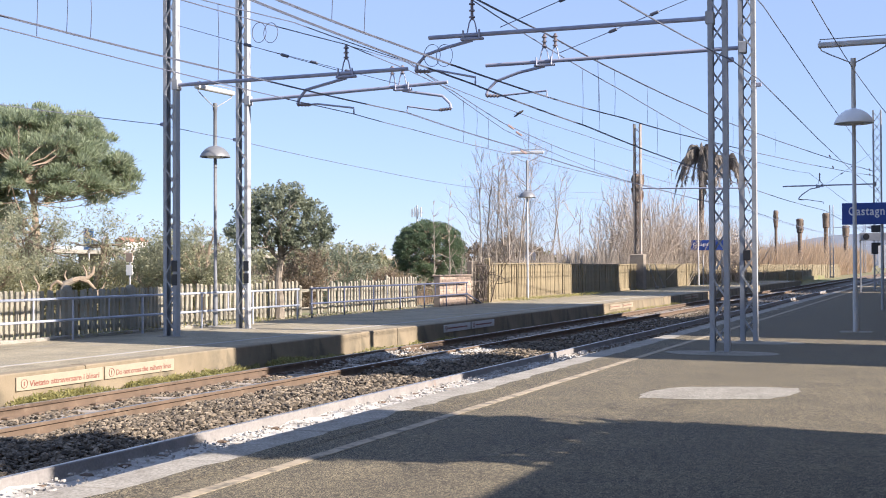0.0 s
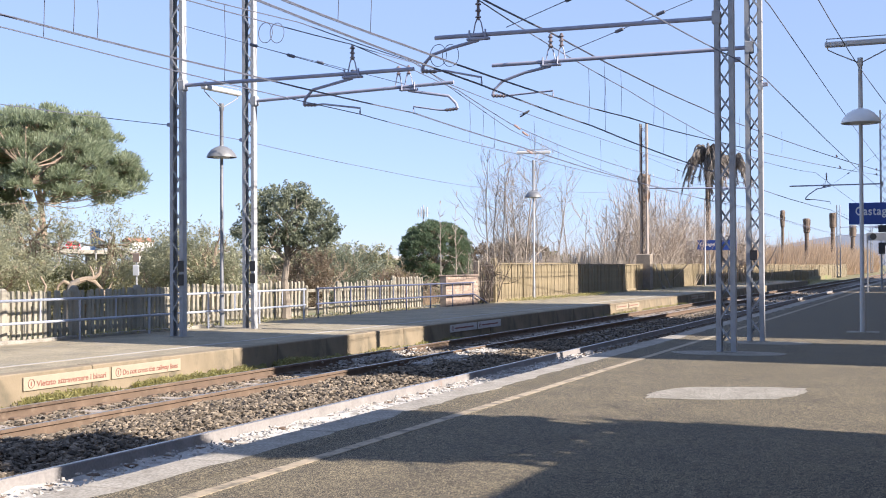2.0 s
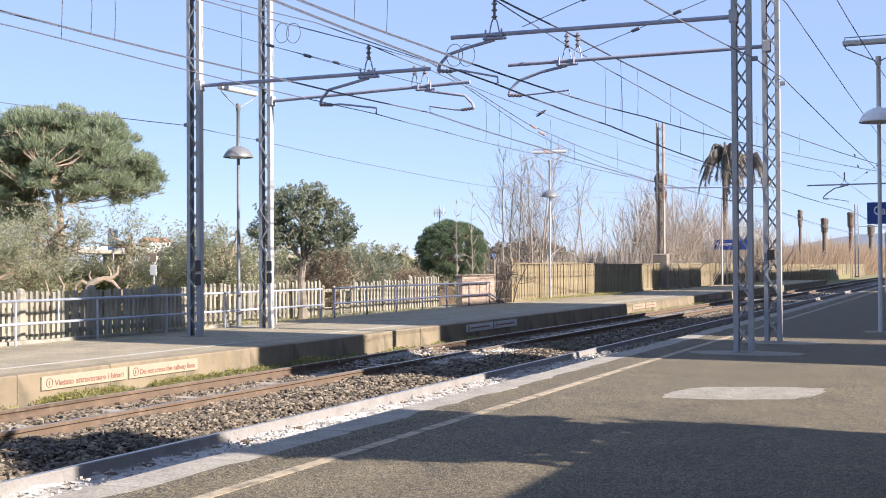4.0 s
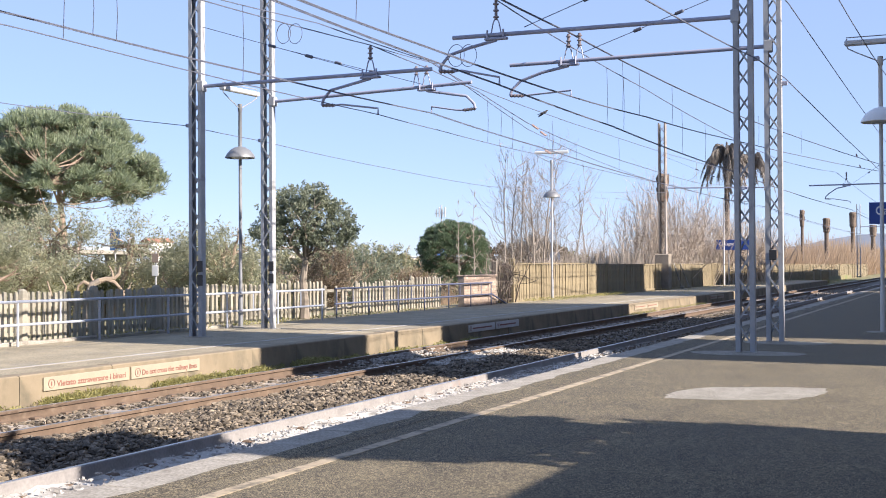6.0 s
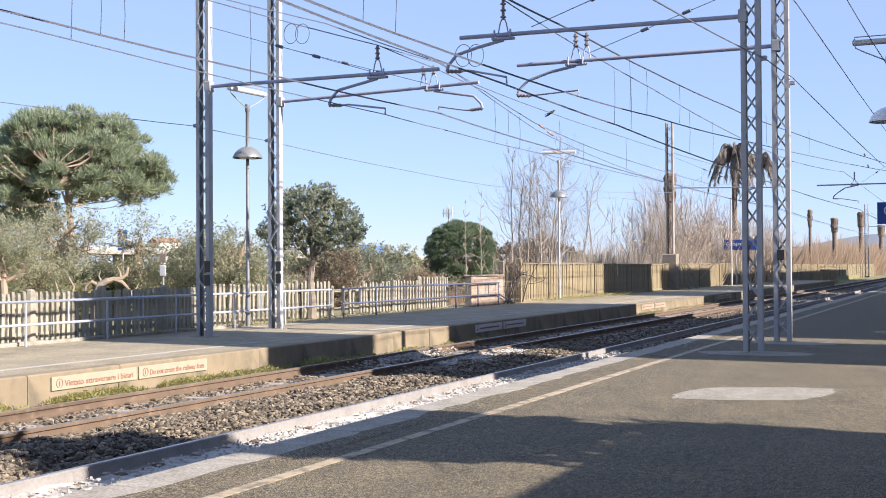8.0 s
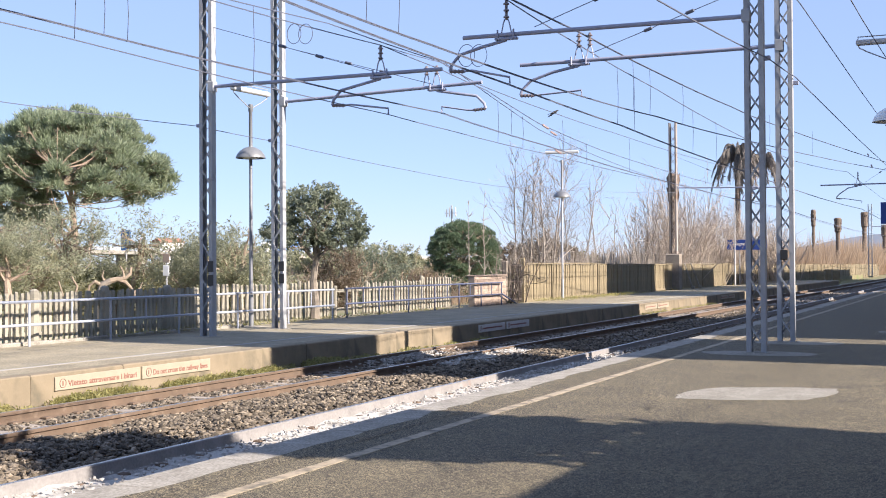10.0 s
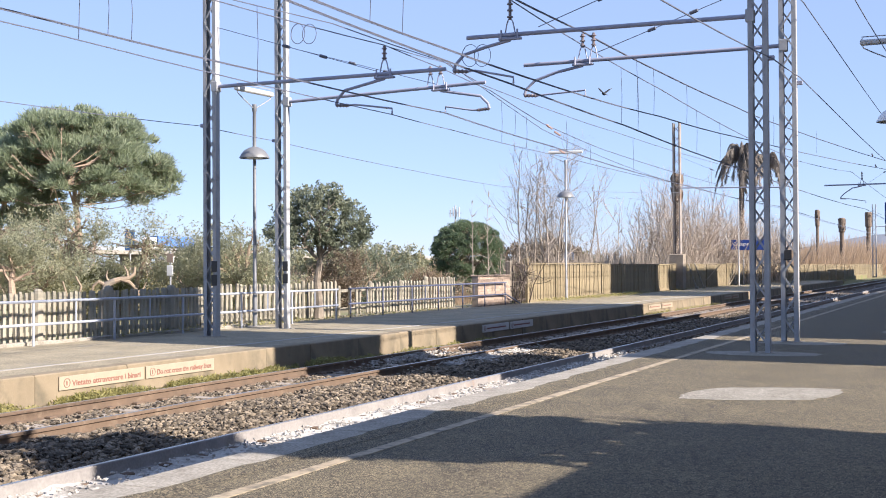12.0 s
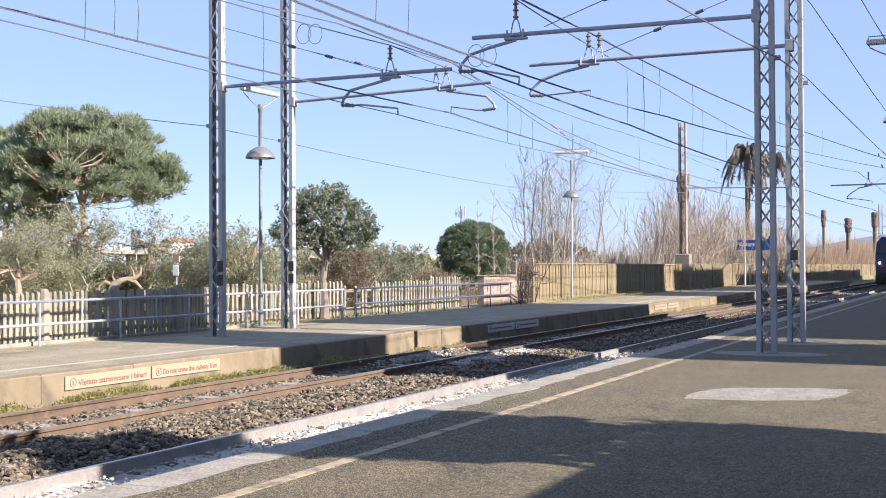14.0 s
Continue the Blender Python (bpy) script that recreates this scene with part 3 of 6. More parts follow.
# ---- masts and overhead line ----
def lattice(mast, height, w=0.33, d=0.16, pitch=0.40, steel=None):
    """Two channel legs laced with crossing flat bars on both faces."""
    steel = steel or GALV
    for s in (-1, 1):
        # web on the outer side, flanges inwards
        o, i, h = w / 2, w / 2 - 0.085, d / 2
        out = [(o, -h), (o, h), (i, h), (i, h - 0.01), (o - 0.012, h - 0.01), (o - 0.012, -h + 0.01), (i, -h + 0.01), (i, -h)]
        g = Geo()
        g.v = [(s * x, y, z) for z in (-0.15, height) for x, y in out]
        g.f = [(0, 1, 4, 5), (1, 2, 3, 4), (5, 6, 7, 0), (8, 9, 12, 13), (9, 10, 11, 12), (13, 14, 15, 8)] + [(j, (j + 1) % 8, (j + 1) % 8 + 8, j + 8) for j in range(8)]
        part("leg", g, steel, mast)
    bars = []
    for s in (-1, 1):
        a, b = Vector((-s * (w / 2 - 0.03), 0, 0)), Vector((s * (w / 2 - 0.03), 0, pitch))
        u = (b - a).normalized().cross(Vector((0, 1, 0))) * 0.016
        t = Vector((0, 0.004, 0))
        g = Geo()
        for q in ((a - u - t, b - u - t, b + u - t, a + u - t), (a + u + t, b + u + t, b - u + t, a - u + t), (a - u - t, a - u + t, b - u + t, b - u - t), (b + u - t, b + u + t, a + u + t, a + u - t)):
            g.poly(q)
        bars.append(g.mesh("lacing_bar", steel))
    for face in (-1, 1):
        z, k = 0.12, 0 if face < 0 else 1
        while z < height - pitch:
            part("lacing_bar", bars[k % 2], None, mast).location = (0, face * (d / 2 + 0.005), z)
            z += pitch
            k += 1
    part("base_plate", Geo().box(-0.26, 0.26, -0.2, 0.2, -0.15, 0.012, 0.01), PATCH, mast, "concrete base")


def insulator(g, a, b, n=4, r=0.075, core=0.03):
    """A string of discs between two points."""
    a, b = Vector(a), Vector(b)
    pts, rs = [], []
    for i in range(n):
        for f, rad in ((0.0, core), (0.3, core), (0.34, r), (0.55, r * 0.9), (0.6, core)):
            pts.append(a + (b - a) * (i + f) / n)
            rs.append(rad)
    pts.append(b)
    rs.append(core)
    g.tube(pts, rs, 8)


def arm_set(mast, root, tip, z0, z1, hang, out, steady_tip, stay_from, stay_to, towards, top_wire, twin=()):
    """A tubular bracket: boom, insulator frame, curved registration arm, steady arm and insulated stay, in the mast's space."""
    part("boom", Geo().tube([(root, 0, z0), (tip, 0, z1)], 0.042, 10), ARM_STEEL, mast, smooth=True)
    part("boom_bracket", Geo().box(min(root, root + towards * 0.14), max(root, root + towards * 0.14), -0.09, 0.09, z0 - 0.12, z0 + 0.12, 0.02), GALV, mast, "clamp on the mast")
    zb = z0 + (z1 - z0) * (hang - root) / (tip - root)
    for shift in twin:
        g = Geo()
        for s in (-0.08, 0.08):
            g.tube([(hang + shift + s, 0, zb + 0.03), (hang + shift + s * 0.6, 0, zb + 0.22), (hang + shift + s * 0.25, 0, zb + 0.3)], 0.014, 6)
        part("insulator_frame", g, ARM_STEEL, mast)
        g = Geo()
        insulator(g, (hang + shift, 0, zb + 0.28), (hang + shift, 0, top_wire - 0.02), 3, 0.06)
        part("insulator", g, INSULATOR, mast, "stacked dark insulator", smooth=True)
    g = Geo()
    for s in (-0.1, 0.1):
        g.tube([(hang + s, 0, zb + 0.03), (hang + s * 0.6, 0, zb + 0.22), (hang + s * 0.25, 0, zb + 0.3)], 0.014, 6)
        g.tube([(hang + s * 1.6, -0.05, zb - 0.08), (hang + s * 1.6, -0.05, zb + 0.09)], 0.02, 6)
    g.box(hang - 0.22, hang + 0.22, -0.055, 0.055, zb - 0.1, zb - 0.05, 0.01)
    part("insulator_frame", g, ARM_STEEL, mast)
    g = Geo()
    insulator(g, (hang, 0, zb + 0.28), (hang, 0, top_wire - 0.02), 3, 0.06)
    part("insulator", g, INSULATOR, mast, "stacked dark insulator", smooth=True)
    # registration arm, curving down from the frame
    zs = out[1]
    pts = [(hang, 0, zb - 0.1), (hang + (out[0] - hang) * 0.45, 0, zb - 0.2), (hang + (out[0] - hang) * 0.82, 0, zs + 0.3), (out[0] - (out[0] - hang) * 0.03, 0, zs + 0.12), (out[0], 0, zs)]
    part("registration_arm", Geo().tube(pts, 0.032, 8), ARM_STEEL, mast, smooth=True)
    g = Geo()
    dx = 1 if steady_tip[0] > out[0] else -1
    insulator(g, (out[0], 0, zs), (out[0] + dx * 0.3, 0, zs - 0.02), 4, 0.045)
    part("insulator", g, INSULATOR, mast, smooth=True)
    tip2 = (steady_tip[0], 0, steady_tip[1] + 0.12)
    g = Geo().tube([(out[0] + dx * 0.28, 0, zs - 0.02), (out[0] + dx * 0.45, 0, zs - 0.01), tip2, (steady_tip[0], 0, steady_tip[1])], 0.02, 6)
    part("steady_arm", g, ARM_STEEL, mast)
    # stay with two insulators
    a, b = Vector((*stay_from[:1], 0, stay_from[1])), Vector((*stay_to[:1], 0, stay_to[1]))
    g = Geo().tube([a, b], 0.009, 4)
    for f in (0.45, 0.68):
        g.tube([a + (b - a) * (f - 0.025), a + (b - a) * (f - 0.02), a + (b - a) * (f + 0.02), a + (b - a) * (f + 0.025)], [0.01, 0.035, 0.035, 0.01], 6)
    part("stay", g, COPPER, mast, "thin stay rod with insulators")


def mast(x, y, height, label, **kw):
    m = thing("catenary_mast", (x, y, 0), label, "railway mast", "overhead line masts")
    lattice(m, height, **kw)
    return m


ra = mast(-3.56, 21.15, 9.6, "grey lattice steel mast standing on the asphalt platform")
arm_set(ra, -0.2, -5.44, 5.80, 5.86, -4.56, (-5.72, 5.24), (-4.5, 4.93), (-0.15, 7.25), (-4.0, 5.95), 1, 6.52)
rb = mast(-3.52, 24.29, 9.6, "grey lattice steel mast behind its twin on the platform")
arm_set(rb, -0.15, -5.49, 5.80, 5.81, -4.18, (-5.49, 5.16), (-4.13, 5.07), (-0.15, 7.18), (-3.9, 5.95), 1, 6.40, (0.24,))
la = mast(-15.56, 22.16, 9.6, "grey lattice steel mast on the platform across the tracks")
arm_set(la, 0.2, 5.66, 5.49, 5.48, 4.28, (3.14, 4.90), (4.45, 4.64), (0.15, 6.80), (4.1, 5.55), -1, 6.08)
lb = mast(-15.85, 25.56, 9.6, "sunlit lattice steel mast on the platform across the tracks")
arm_set(lb, 0.22, 5.43, 5.59, 5.72, 4.30, (5.52, 5.11), (4.42, 5.10), (0.15, 6.95), (4.2, 5.75), -1, 6.20, (-0.26,))
for m, side in ((ra, 1), (rb, 1), (la, -1), (lb, -1)):
    z = {1: 5.05, -1: 4.65}[side]
    part("wire_clamp", Geo().box(min(side * 0.14, side * 0.27), max(side * 0.14, side * 0.27), -0.04, 0.04, z - 0.04, z + 0.04, 0.01), ARM_STEEL, m)
for m, sgn in ((la, 1), (lb, 1)):
    for z in (1.12, 1.42):
        part("number_plate", Geo().box(0.06, 0.2, -0.1, -0.085, z, z + 0.24), BLACK, m, "small black plate")
part("number_plate", Geo().box(-0.09, 0.05, -0.12, -0.09, 1.6, 1.8, 0.01), BLACK, rb, "small black plate")
# next pair of masts down the line
rc = mast(-3.41, 74.0, 10.4, "distant grey lattice mast behind the station sign", w=0.5, d=0.3, pitch=0.6)
arm_set(rc, -0.2, -5.3, 6.15, 6.15, -3.2, (-4.4, 5.35), (-3.0, 5.05), (-0.2, 8.0), (-2.8, 6.25), 1, 6.9)
for z0, z1 in ((3.35, 3.75), (2.1, 2.75)):
    part("signal_box", Geo().box(-0.35, 0.3, -0.35, -0.2, z0, z1, 0.02), BLACK, rc, "black equipment box")
lc = mast(-17.45, 74.0, 10.3, "rust-stained lattice mast at the platform's back edge", w=0.46, d=0.4, pitch=0.5, steel=STAINED)
arm_set(lc, 0.3, 6.3, 6.28, 6.13, 5.0, (4.2, 5.4), (5.6, 5.1), (0.2, 8.2), (4.5, 6.3), -1, 6.9)
part("concrete_block", Geo().box(-0.42, 0.42, -0.4, 0.4, 0, 2.2, 0.05), GREY_BARK, lc, "tall dirty concrete footing")
for x, y, h in ((-12.9, 160, 9.0), (-4.0, 165, 9.5), (-13.2, 235, 9.0)):
    md = mast(x, y, h, "far-off slender lattice mast beside the line", w=0.5, d=0.4, pitch=0.6)
    s = 1 if x < -9 else -1
    arm_set(md, s * 0.3, s * 6.0, 6.2, 6.2, s * 4.5, (s * 3.6, 5.4), (s * 4.9, 5.1), (s * 0.2, 8.0), (s * 4.0, 6.3), -s, 6.9)


def wire(label, pts, r=0.010, double=0.0, droppers=(), group="overhead wires"):
    """An overhead wire hung from point to point, with its droppers."""
    ob = thing("overhead_wire", pts[0], label, "wire", group)
    o = Vector(pts[0])
    smooth = []
    P = [Vector(q) for q in pts]
    for i in range(len(P) - 1):
        a, b, c, d = P[max(i - 1, 0)], P[i], P[i + 1], P[min(i + 2, len(P) - 1)]
        for k in range(4):
            t = k / 4
            smooth.append(b + (c - b) * t + Vector((0, 0, -0.006 * (c - b).length * 4 * t * (1 - t) * 0.5)))
    smooth.append(P[-1])
    for s in ((-double, double) if double else (0,)):
        part("strand", Geo().tube([q - o + Vector((s, 0, 0)) for q in smooth], r, 4), COPPER, ob)
    for x, y, z0, z1 in droppers:
        part("dropper", Geo().tube([(Vector((x, y, z1)) - o), (Vector((x + 0.02, y, (z0 + z1) / 2)) - o), (Vector((x, y, z0)) - o)], 0.0055, 4), COPPER, ob, "thin hanging dropper wire")
    return ob


wire("double contact wire over the far track", [(-11.44, 5, 4.82), (-11.44, 12.46, 4.84), (-11.44, 18.45, 4.92), (-11.43, 25.55, 5.07), (-11.3, 32.75, 4.92), (-11.1, 44.5, 4.73), (-11.0, 72.6, 4.9), (-11, 160, 5), (-11, 400, 5)],
     0.009, 0.028, [(-11.44, 13.77, 4.85, 5.6), (-11.44, 14.29, 4.85, 5.6), (-11.4, 30, 5.0, 5.75), (-11.3, 34, 4.9, 5.8), (-11.2, 41, 4.75, 5.9)])
wire("contact wire over the far track", [(-11.13, 5, 4.58), (-11.13, 12.12, 4.59), (-11.13, 22.2, 4.64), (-11.1, 25.1, 4.62), (-11.2, 32.9, 4.67), (-11.3, 50.1, 4.82), (-11.3, 74.6, 4.91), (-11.3, 160, 5)],
     0.010, 0, [(-11.13, 12.8, 4.6, 5.7), (-11.15, 17.2, 4.62, 5.9), (-11.15, 28.4, 4.65, 5.7), (-11.15, 30.2, 4.65, 5.5), (-11.2, 36, 4.7, 5.3)])
wire("sagging carrier wire over the far track", [(-11.3, 5, 5.6), (-11.3, 15.7, 5.8), (-11.29, 22.2, 6.08), (-11.3, 25.1, 6.03), (-11.2, 27.8, 5.87), (-11.2, 31.6, 5.46), (-11.2, 37.5, 5.23), (-11.2, 55.5, 5.2), (-11.2, 74, 6.5)], 0.011)
wire("carrier wire crossing to the far track's second bracket", [(-10.4, 10, 5.3), (-10.6, 18.78, 5.85), (-10.6, 23.57, 5.91), (-10.8, 26.3, 5.79), (-10.9, 32.04, 5.78), (-11.0, 38.1, 5.85), (-11.0, 58.6, 6.16), (-11, 74, 6.8)], 0.010)
wire("carrier wire between far brackets", [(-11.2, 22.19, 6.04), (-11.3, 25.5, 6.2), (-11.2, 31.6, 5.29), (-11.3, 37.8, 5.01), (-11.3, 45.3, 4.8)], 0.009)
wire("double contact wire over the near track", [(-7.65, 4, 4.8), (-7.65, 13.16, 4.85), (-7.65, 16.7, 4.89), (-7.65, 24.3, 5.06), (-7.5, 30.1, 5.27), (-7.4, 39.5, 5.65), (-3.6, 73.6, 6.6)],
     0.009, 0.022, [(-7.65, 14.6, 4.87, 5.8), (-7.65, 15.6, 4.88, 5.8), (-7.6, 28.2, 5.2, 6.45), (-7.55, 29.6, 5.25, 6.4), (-7.5, 33, 5.4, 6.5), (-6.9, 44, 5.78, 6.82), (-6.2, 50.2, 5.95, 6.86)])
wire("double contact wire at the near track's first bracket", [(-8.1, 4, 4.92), (-8.1, 12.4, 4.92), (-8.1, 21.15, 4.92), (-7.9, 28.2, 4.87), (-7.6, 40.5, 4.76), (-7.2, 83.4, 5.1), (-7, 400, 5.1)],
     0.009, 0.022, [(-7.9, 27.9, 4.88, 6.2), (-7.9, 29.4, 4.87, 6.2), (-7.8, 35.6, 4.8, 6.1), (-7.7, 38.5, 4.78, 6.05)])
wire("carrier wire over the near track", [(-7.7, 5, 6.1), (-7.7, 18.4, 6.28), (-7.7, 24.4, 6.42), (-7.6, 30.5, 6.46), (-7.5, 40.0, 6.7), (-7.4, 46.4, 6.88), (-3.6, 73.6, 6.85)], 0.011, 0.016)
wire("carrier wire at the near track's first bracket", [(-8.1, 5, 6.4), (-8.1, 21.12, 6.50), (-8.1, 25.0, 6.39), (-7.9, 31.7, 6.2), (-7.7, 41.1, 6.0), (-7.5, 54.5, 6.04), (-7.2, 74, 6.9), (-7.2, 165, 6.9)], 0.012)
wire("thin return wire on the far masts", [(-16.3, 5, 4.4), (-16.0, 17.4, 4.52), (-15.8, 22.1, 4.64), (-16.1, 25.5, 4.65), (-16.2, 33.6, 4.49), (-16.5, 42.0, 4.49), (-17.2, 74, 6.0)], 0.009)
wire("return wire clamped to the near masts", [(-3.3, 5, 4.2), (-3.3, 12.8, 4.45), (-3.3, 21.1, 5.02), (-3.3, 24.3, 5.16), (-3.2, 73.8, 5.5)], 0.010)
wire("feeder wire from the near mast", [(-3.3, 21.5, 6.6), (-3.1, 23.5, 6.43), (-3.2, 73.8, 6.85)], 0.010)
wire("slack feeder wire above the platform", [(-1.5, 8, 4.7), (-1.5, 15.5, 4.85), (-1.5, 23.2, 5.13), (-1.2, 30.5, 5.1), (-1.5, 60, 5.4)], 0.007)


def jumper(label, x, y, z, r, turns=1):
    """Loops of slack jumper cable tied to the wires."""
    ob = thing("jumper_cable", (x, y, z), label, "cable", "jumper cables")
    for k in range(2):
        g = Geo()
        g.tube([(k * r * 1.25 + r * math.cos(a), 0.1 * k, r * 1.25 * math.sin(a)) for a in np.linspace(0.4 * k, 2 * math.pi + 0.4 * k, 20)], 0.007, 4)
        part("loop", g, COPPER, ob)


jumper("two loops of slack jumper cable on the carrier wire", -11.35, 18.85, 5.74, 0.145)
jumper("two loops of slack cable near the bracket tip", -9.0, 21.3, 5.55, 0.17)
jumper("two loops of slack cable high on the carrier wire", -8.2, 19.2, 6.62, 0.17)
for x, y, z in ((-11.2, 32.2, 5.42), (-11.2, 32.9, 5.3), (-11.3, 33.6, 4.84), (-5.1, 62.6, 6.86), (-4.9, 62.0, 6.27), (-3.75, 72.2, 6.85), (-3.75, 72.4, 6.58)):
    g = Geo()
    insulator(g, (x, y - 0.25, z + 0.03), (x, y + 0.25, z - 0.03), 5, 0.035, 0.015)
    single("section_insulator", g, INSULATOR_PINK, "pinkish section insulator strung in the wire", "insulator", "section insulators", smooth=True)


# ---- lamps ----
def platform_lamp(x, y, z_cap, z_top, label, turn=0.0, r=0.43, enamel=LAMP_DOME, metal=LAMP_GREY):
    """A pole with a mushroom cap and a fluorescent batten on a forked bracket above."""
    ob = thing("platform_lamp", (x, y, 0), label, "lamp post", "platform lamps", turn)
    part("pole", Geo().lathe(0, 0, [(0.06, -0.05), (0.058, 0.9), (0.046, 0.95), (0.042, z_cap - 0.05), (0.03, z_cap)], 12), metal, ob, smooth=True)
    part("foot_plate", Geo().box(-0.35, 0.35, -0.3, 0.3, -0.06, 0.01, 0.01), PATCH, ob, "concrete foot")
    k = r / 0.43
    prof = [(r * 0.96, z_cap - 0.005), (r, z_cap), (r * 0.985, z_cap + 0.03 * k), (r * 0.88, z_cap + 0.12 * k), (r * 0.68, z_cap + 0.22 * k), (r * 0.4, z_cap + 0.295 * k), (r * 0.15, z_cap + 0.325 * k), (0.05, z_cap + 0.345 * k)]
    part("cap", Geo().lathe(0, 0, prof, 28), enamel, ob, "enamelled mushroom cap", smooth=True)
    part("lamp_glass", Geo().lathe(0, 0, [(0.0, z_cap - 0.03), (0.12, z_cap - 0.025), (0.2, z_cap - 0.01), (0.22, z_cap + 0.01)], 16), LAMP_GLASS, ob, smooth=True)
    part("upper_pole", Geo().lathe(0, 0, [(0.05, z_cap + 0.33 * k), (0.045, z_top - 0.2), (0.06, z_top - 0.18), (0.06, z_top), (0.0, z_top)], 12), metal, ob, smooth=True)
    for s in (-1, 1):
        part("bracket", Geo().tube([(0, 0, z_top - 0.12), (s * 0.5, 0, z_top + 0.12), (s * 0.68, 0, z_top + 0.22), (s * 0.74, 0, z_top + 0.38), (s * 0.7, 0, z_top + 0.44)], 0.014, 6), LAMP_GREY, ob)
    part("batten", Geo().box(-0.75, 0.75, -0.075, 0.075, z_top + 0.28, z_top + 0.40, 0.025), LAMP_WHITE, ob, "long fluorescent batten")
    part("top_rail", Geo().tube([(-0.72, 0, z_top + 0.47), (0.72, 0, z_top + 0.47)], 0.012, 6), LAMP_GREY, ob)
    return ob


# cap and pole whitened to stand in for direct sun
platform_lamp(-1.8, 28.46, 4.66, 6.12, "tall white lamp post with white mushroom cap", enamel=LAMP_SUNLIT, metal=LAMP_WHITE)
platform_lamp(-17.14, 26.3, 4.32, 5.7, "lamp post with mushroom cap beside the far fence", turn=86, r=0.385, metal=POLE_SHADED)
platform_lamp(-17.0, 51.0, 4.55, 6.2, "slender lamp post with mushroom cap before the concrete fence", turn=10, r=0.39)


# ---- fences, railing and walls on the far platform ----
def picket_fence(y0, y1, x, gap, label, top=1.04, wide=0.09, bays=(1.0,), post_r=0.105):
    ob = thing("picket_fence", (x, y0, 0), label, "fence")
    w = wide
    pk = Geo().prism([(-0.025, -0.3), (0.025, -0.3), (0.025, top - 0.06), (0.012, top), (-0.012, top), (-0.025, top - 0.06)], -w / 2, w / 2).mesh("picket", CONCRETE_WHITE)
    post = Geo().lathe(0, 0, [(post_r, -0.4), (post_r, top - 0.03), (post_r * 0.85, top + 0.4 * post_r), (post_r * 0.5, top + 0.7 * post_r), (0, top + 0.8 * post_r)], 8).mesh("post", CONCRETE_WHITE)
    r = random.Random(int(y0))
    y, k, per = 0.0, 0, int(round(2.2 / gap))
    while y < y1 - y0:
        tall = bays[(k // per) % len(bays)]
        if tall < 0.9 and k % per in (1, 2, 4, 7):          # broken pickets
            y, k = y + gap, k + 1
            continue
        p = part("post" if k % per == 0 else "picket", post if k % per == 0 else pk, None, ob)
        p.matrix_basis = pose(r.uniform(-0.015, 0.015), y, r.uniform(-0.03, 0.02), r.uniform(-1.2, 1.2), r.uniform(-1.5, 1.5), r.uniform(-4, 4)) @ Matrix.Diagonal((1, 1, tall, 1))
        y += gap
        k += 1
    for z in (0.15, 0.72):
        part("fence_rail", Geo().box(-0.09, -0.035, 0, y1 - y0, z, z + 0.09, 0.01), CONCRETE_WHITE, ob)


picket_fence(8.0, 25.2, -17.45, 0.155, "weathered white concrete picket fence behind the platform", wide=0.078)
picket_fence(26.6, 41.9, -18.4, 0.235, "sunlit white concrete picket fence with uneven sections behind the railing", 1.06, 0.1, (1.0, 0.97, 1.02, 0.84, 0.95, 0.98, 1.06, 1.04, 0.98), 0.06)


def railing(y0, y1, x, label, step=2.05, paint=BLUE_RAIL):
    ob = thing("railing", (x, y0, 0), label, "railing", "blue railings")
    n = int((y1 - y0) / step)
    post = Geo().tube([(0, 0, -0.02), (0, 0, 0.86)], 0.025, 8).mesh("post", paint)
    mid = Geo().tube([(0, 0, 0.42), (0, 0, 0.86)], 0.018, 8).mesh("baluster", paint)
    for i in range(n + 1):
        part("post", post, None, ob).location = (0, i * step, 0)
        if i < n:
            part("baluster", mid, None, ob).location = (0, (i + 0.5) * step, 0)
    for z in (0.42, 0.87):
        part("handrail", Geo().tube([(0, -0.1, z), (0, n * step + 0.1, z)], 0.028, 8), paint, ob)


railing(11.0, 30.6, -16.95, "pale blue tubular railing along the far fence", 2.4)
railing(31.6, 45.0, -17.25, "blue tubular railing beside the ramp, darkened for shade", 2.1, BLUE_RAIL_SHADED)
part_end = Geo().tube([(-17.25, 44.2, 0.44), (-17.25, 45.8, 0.02)], 0.03, 8)
single("railing_end", part_end, BLUE_RAIL_SHADED, "sloping end of the shade-darkened blue railing", "railing")


def brick_wall():
    length = 3.3
    ob = thing("brick_wall", (-17.5, 41.75, 0), "low weathered brick wall beside the gate", "wall")
    part("core", Geo().box(-0.12, 0.12, 0, length, -0.4, 1.12), MORTAR, ob)
    r = random.Random(9)
    bk = [Geo().box(0, 0.06, 0.006, 0.27, 0.005, 0.085, 0.006).mesh("brick", BRICK), Geo().box(0, 0.06, 0.006, 0.13, 0.005, 0.085, 0.006).mesh("half_brick", BRICK)]
    for row in range(12):
        y = 0.0
        if row % 2:
            part("half_brick", bk[1], None, ob).location = (0.07, 0, row * 0.092)
            y = 0.1375
        while y < length - 0.13:
            full = y + 0.275 <= length + 0.01
            part("brick" if full else "half_brick", bk[0 if full else 1], None, ob).location = (0.07 + r.uniform(-0.006, 0.006), y, row * 0.092)
            y += 0.275
    part("coping", Geo().box(-0.17, 0.16, -0.03, length + 0.03, 1.12, 1.18, 0.015), BRICK, ob)


brick_wall()


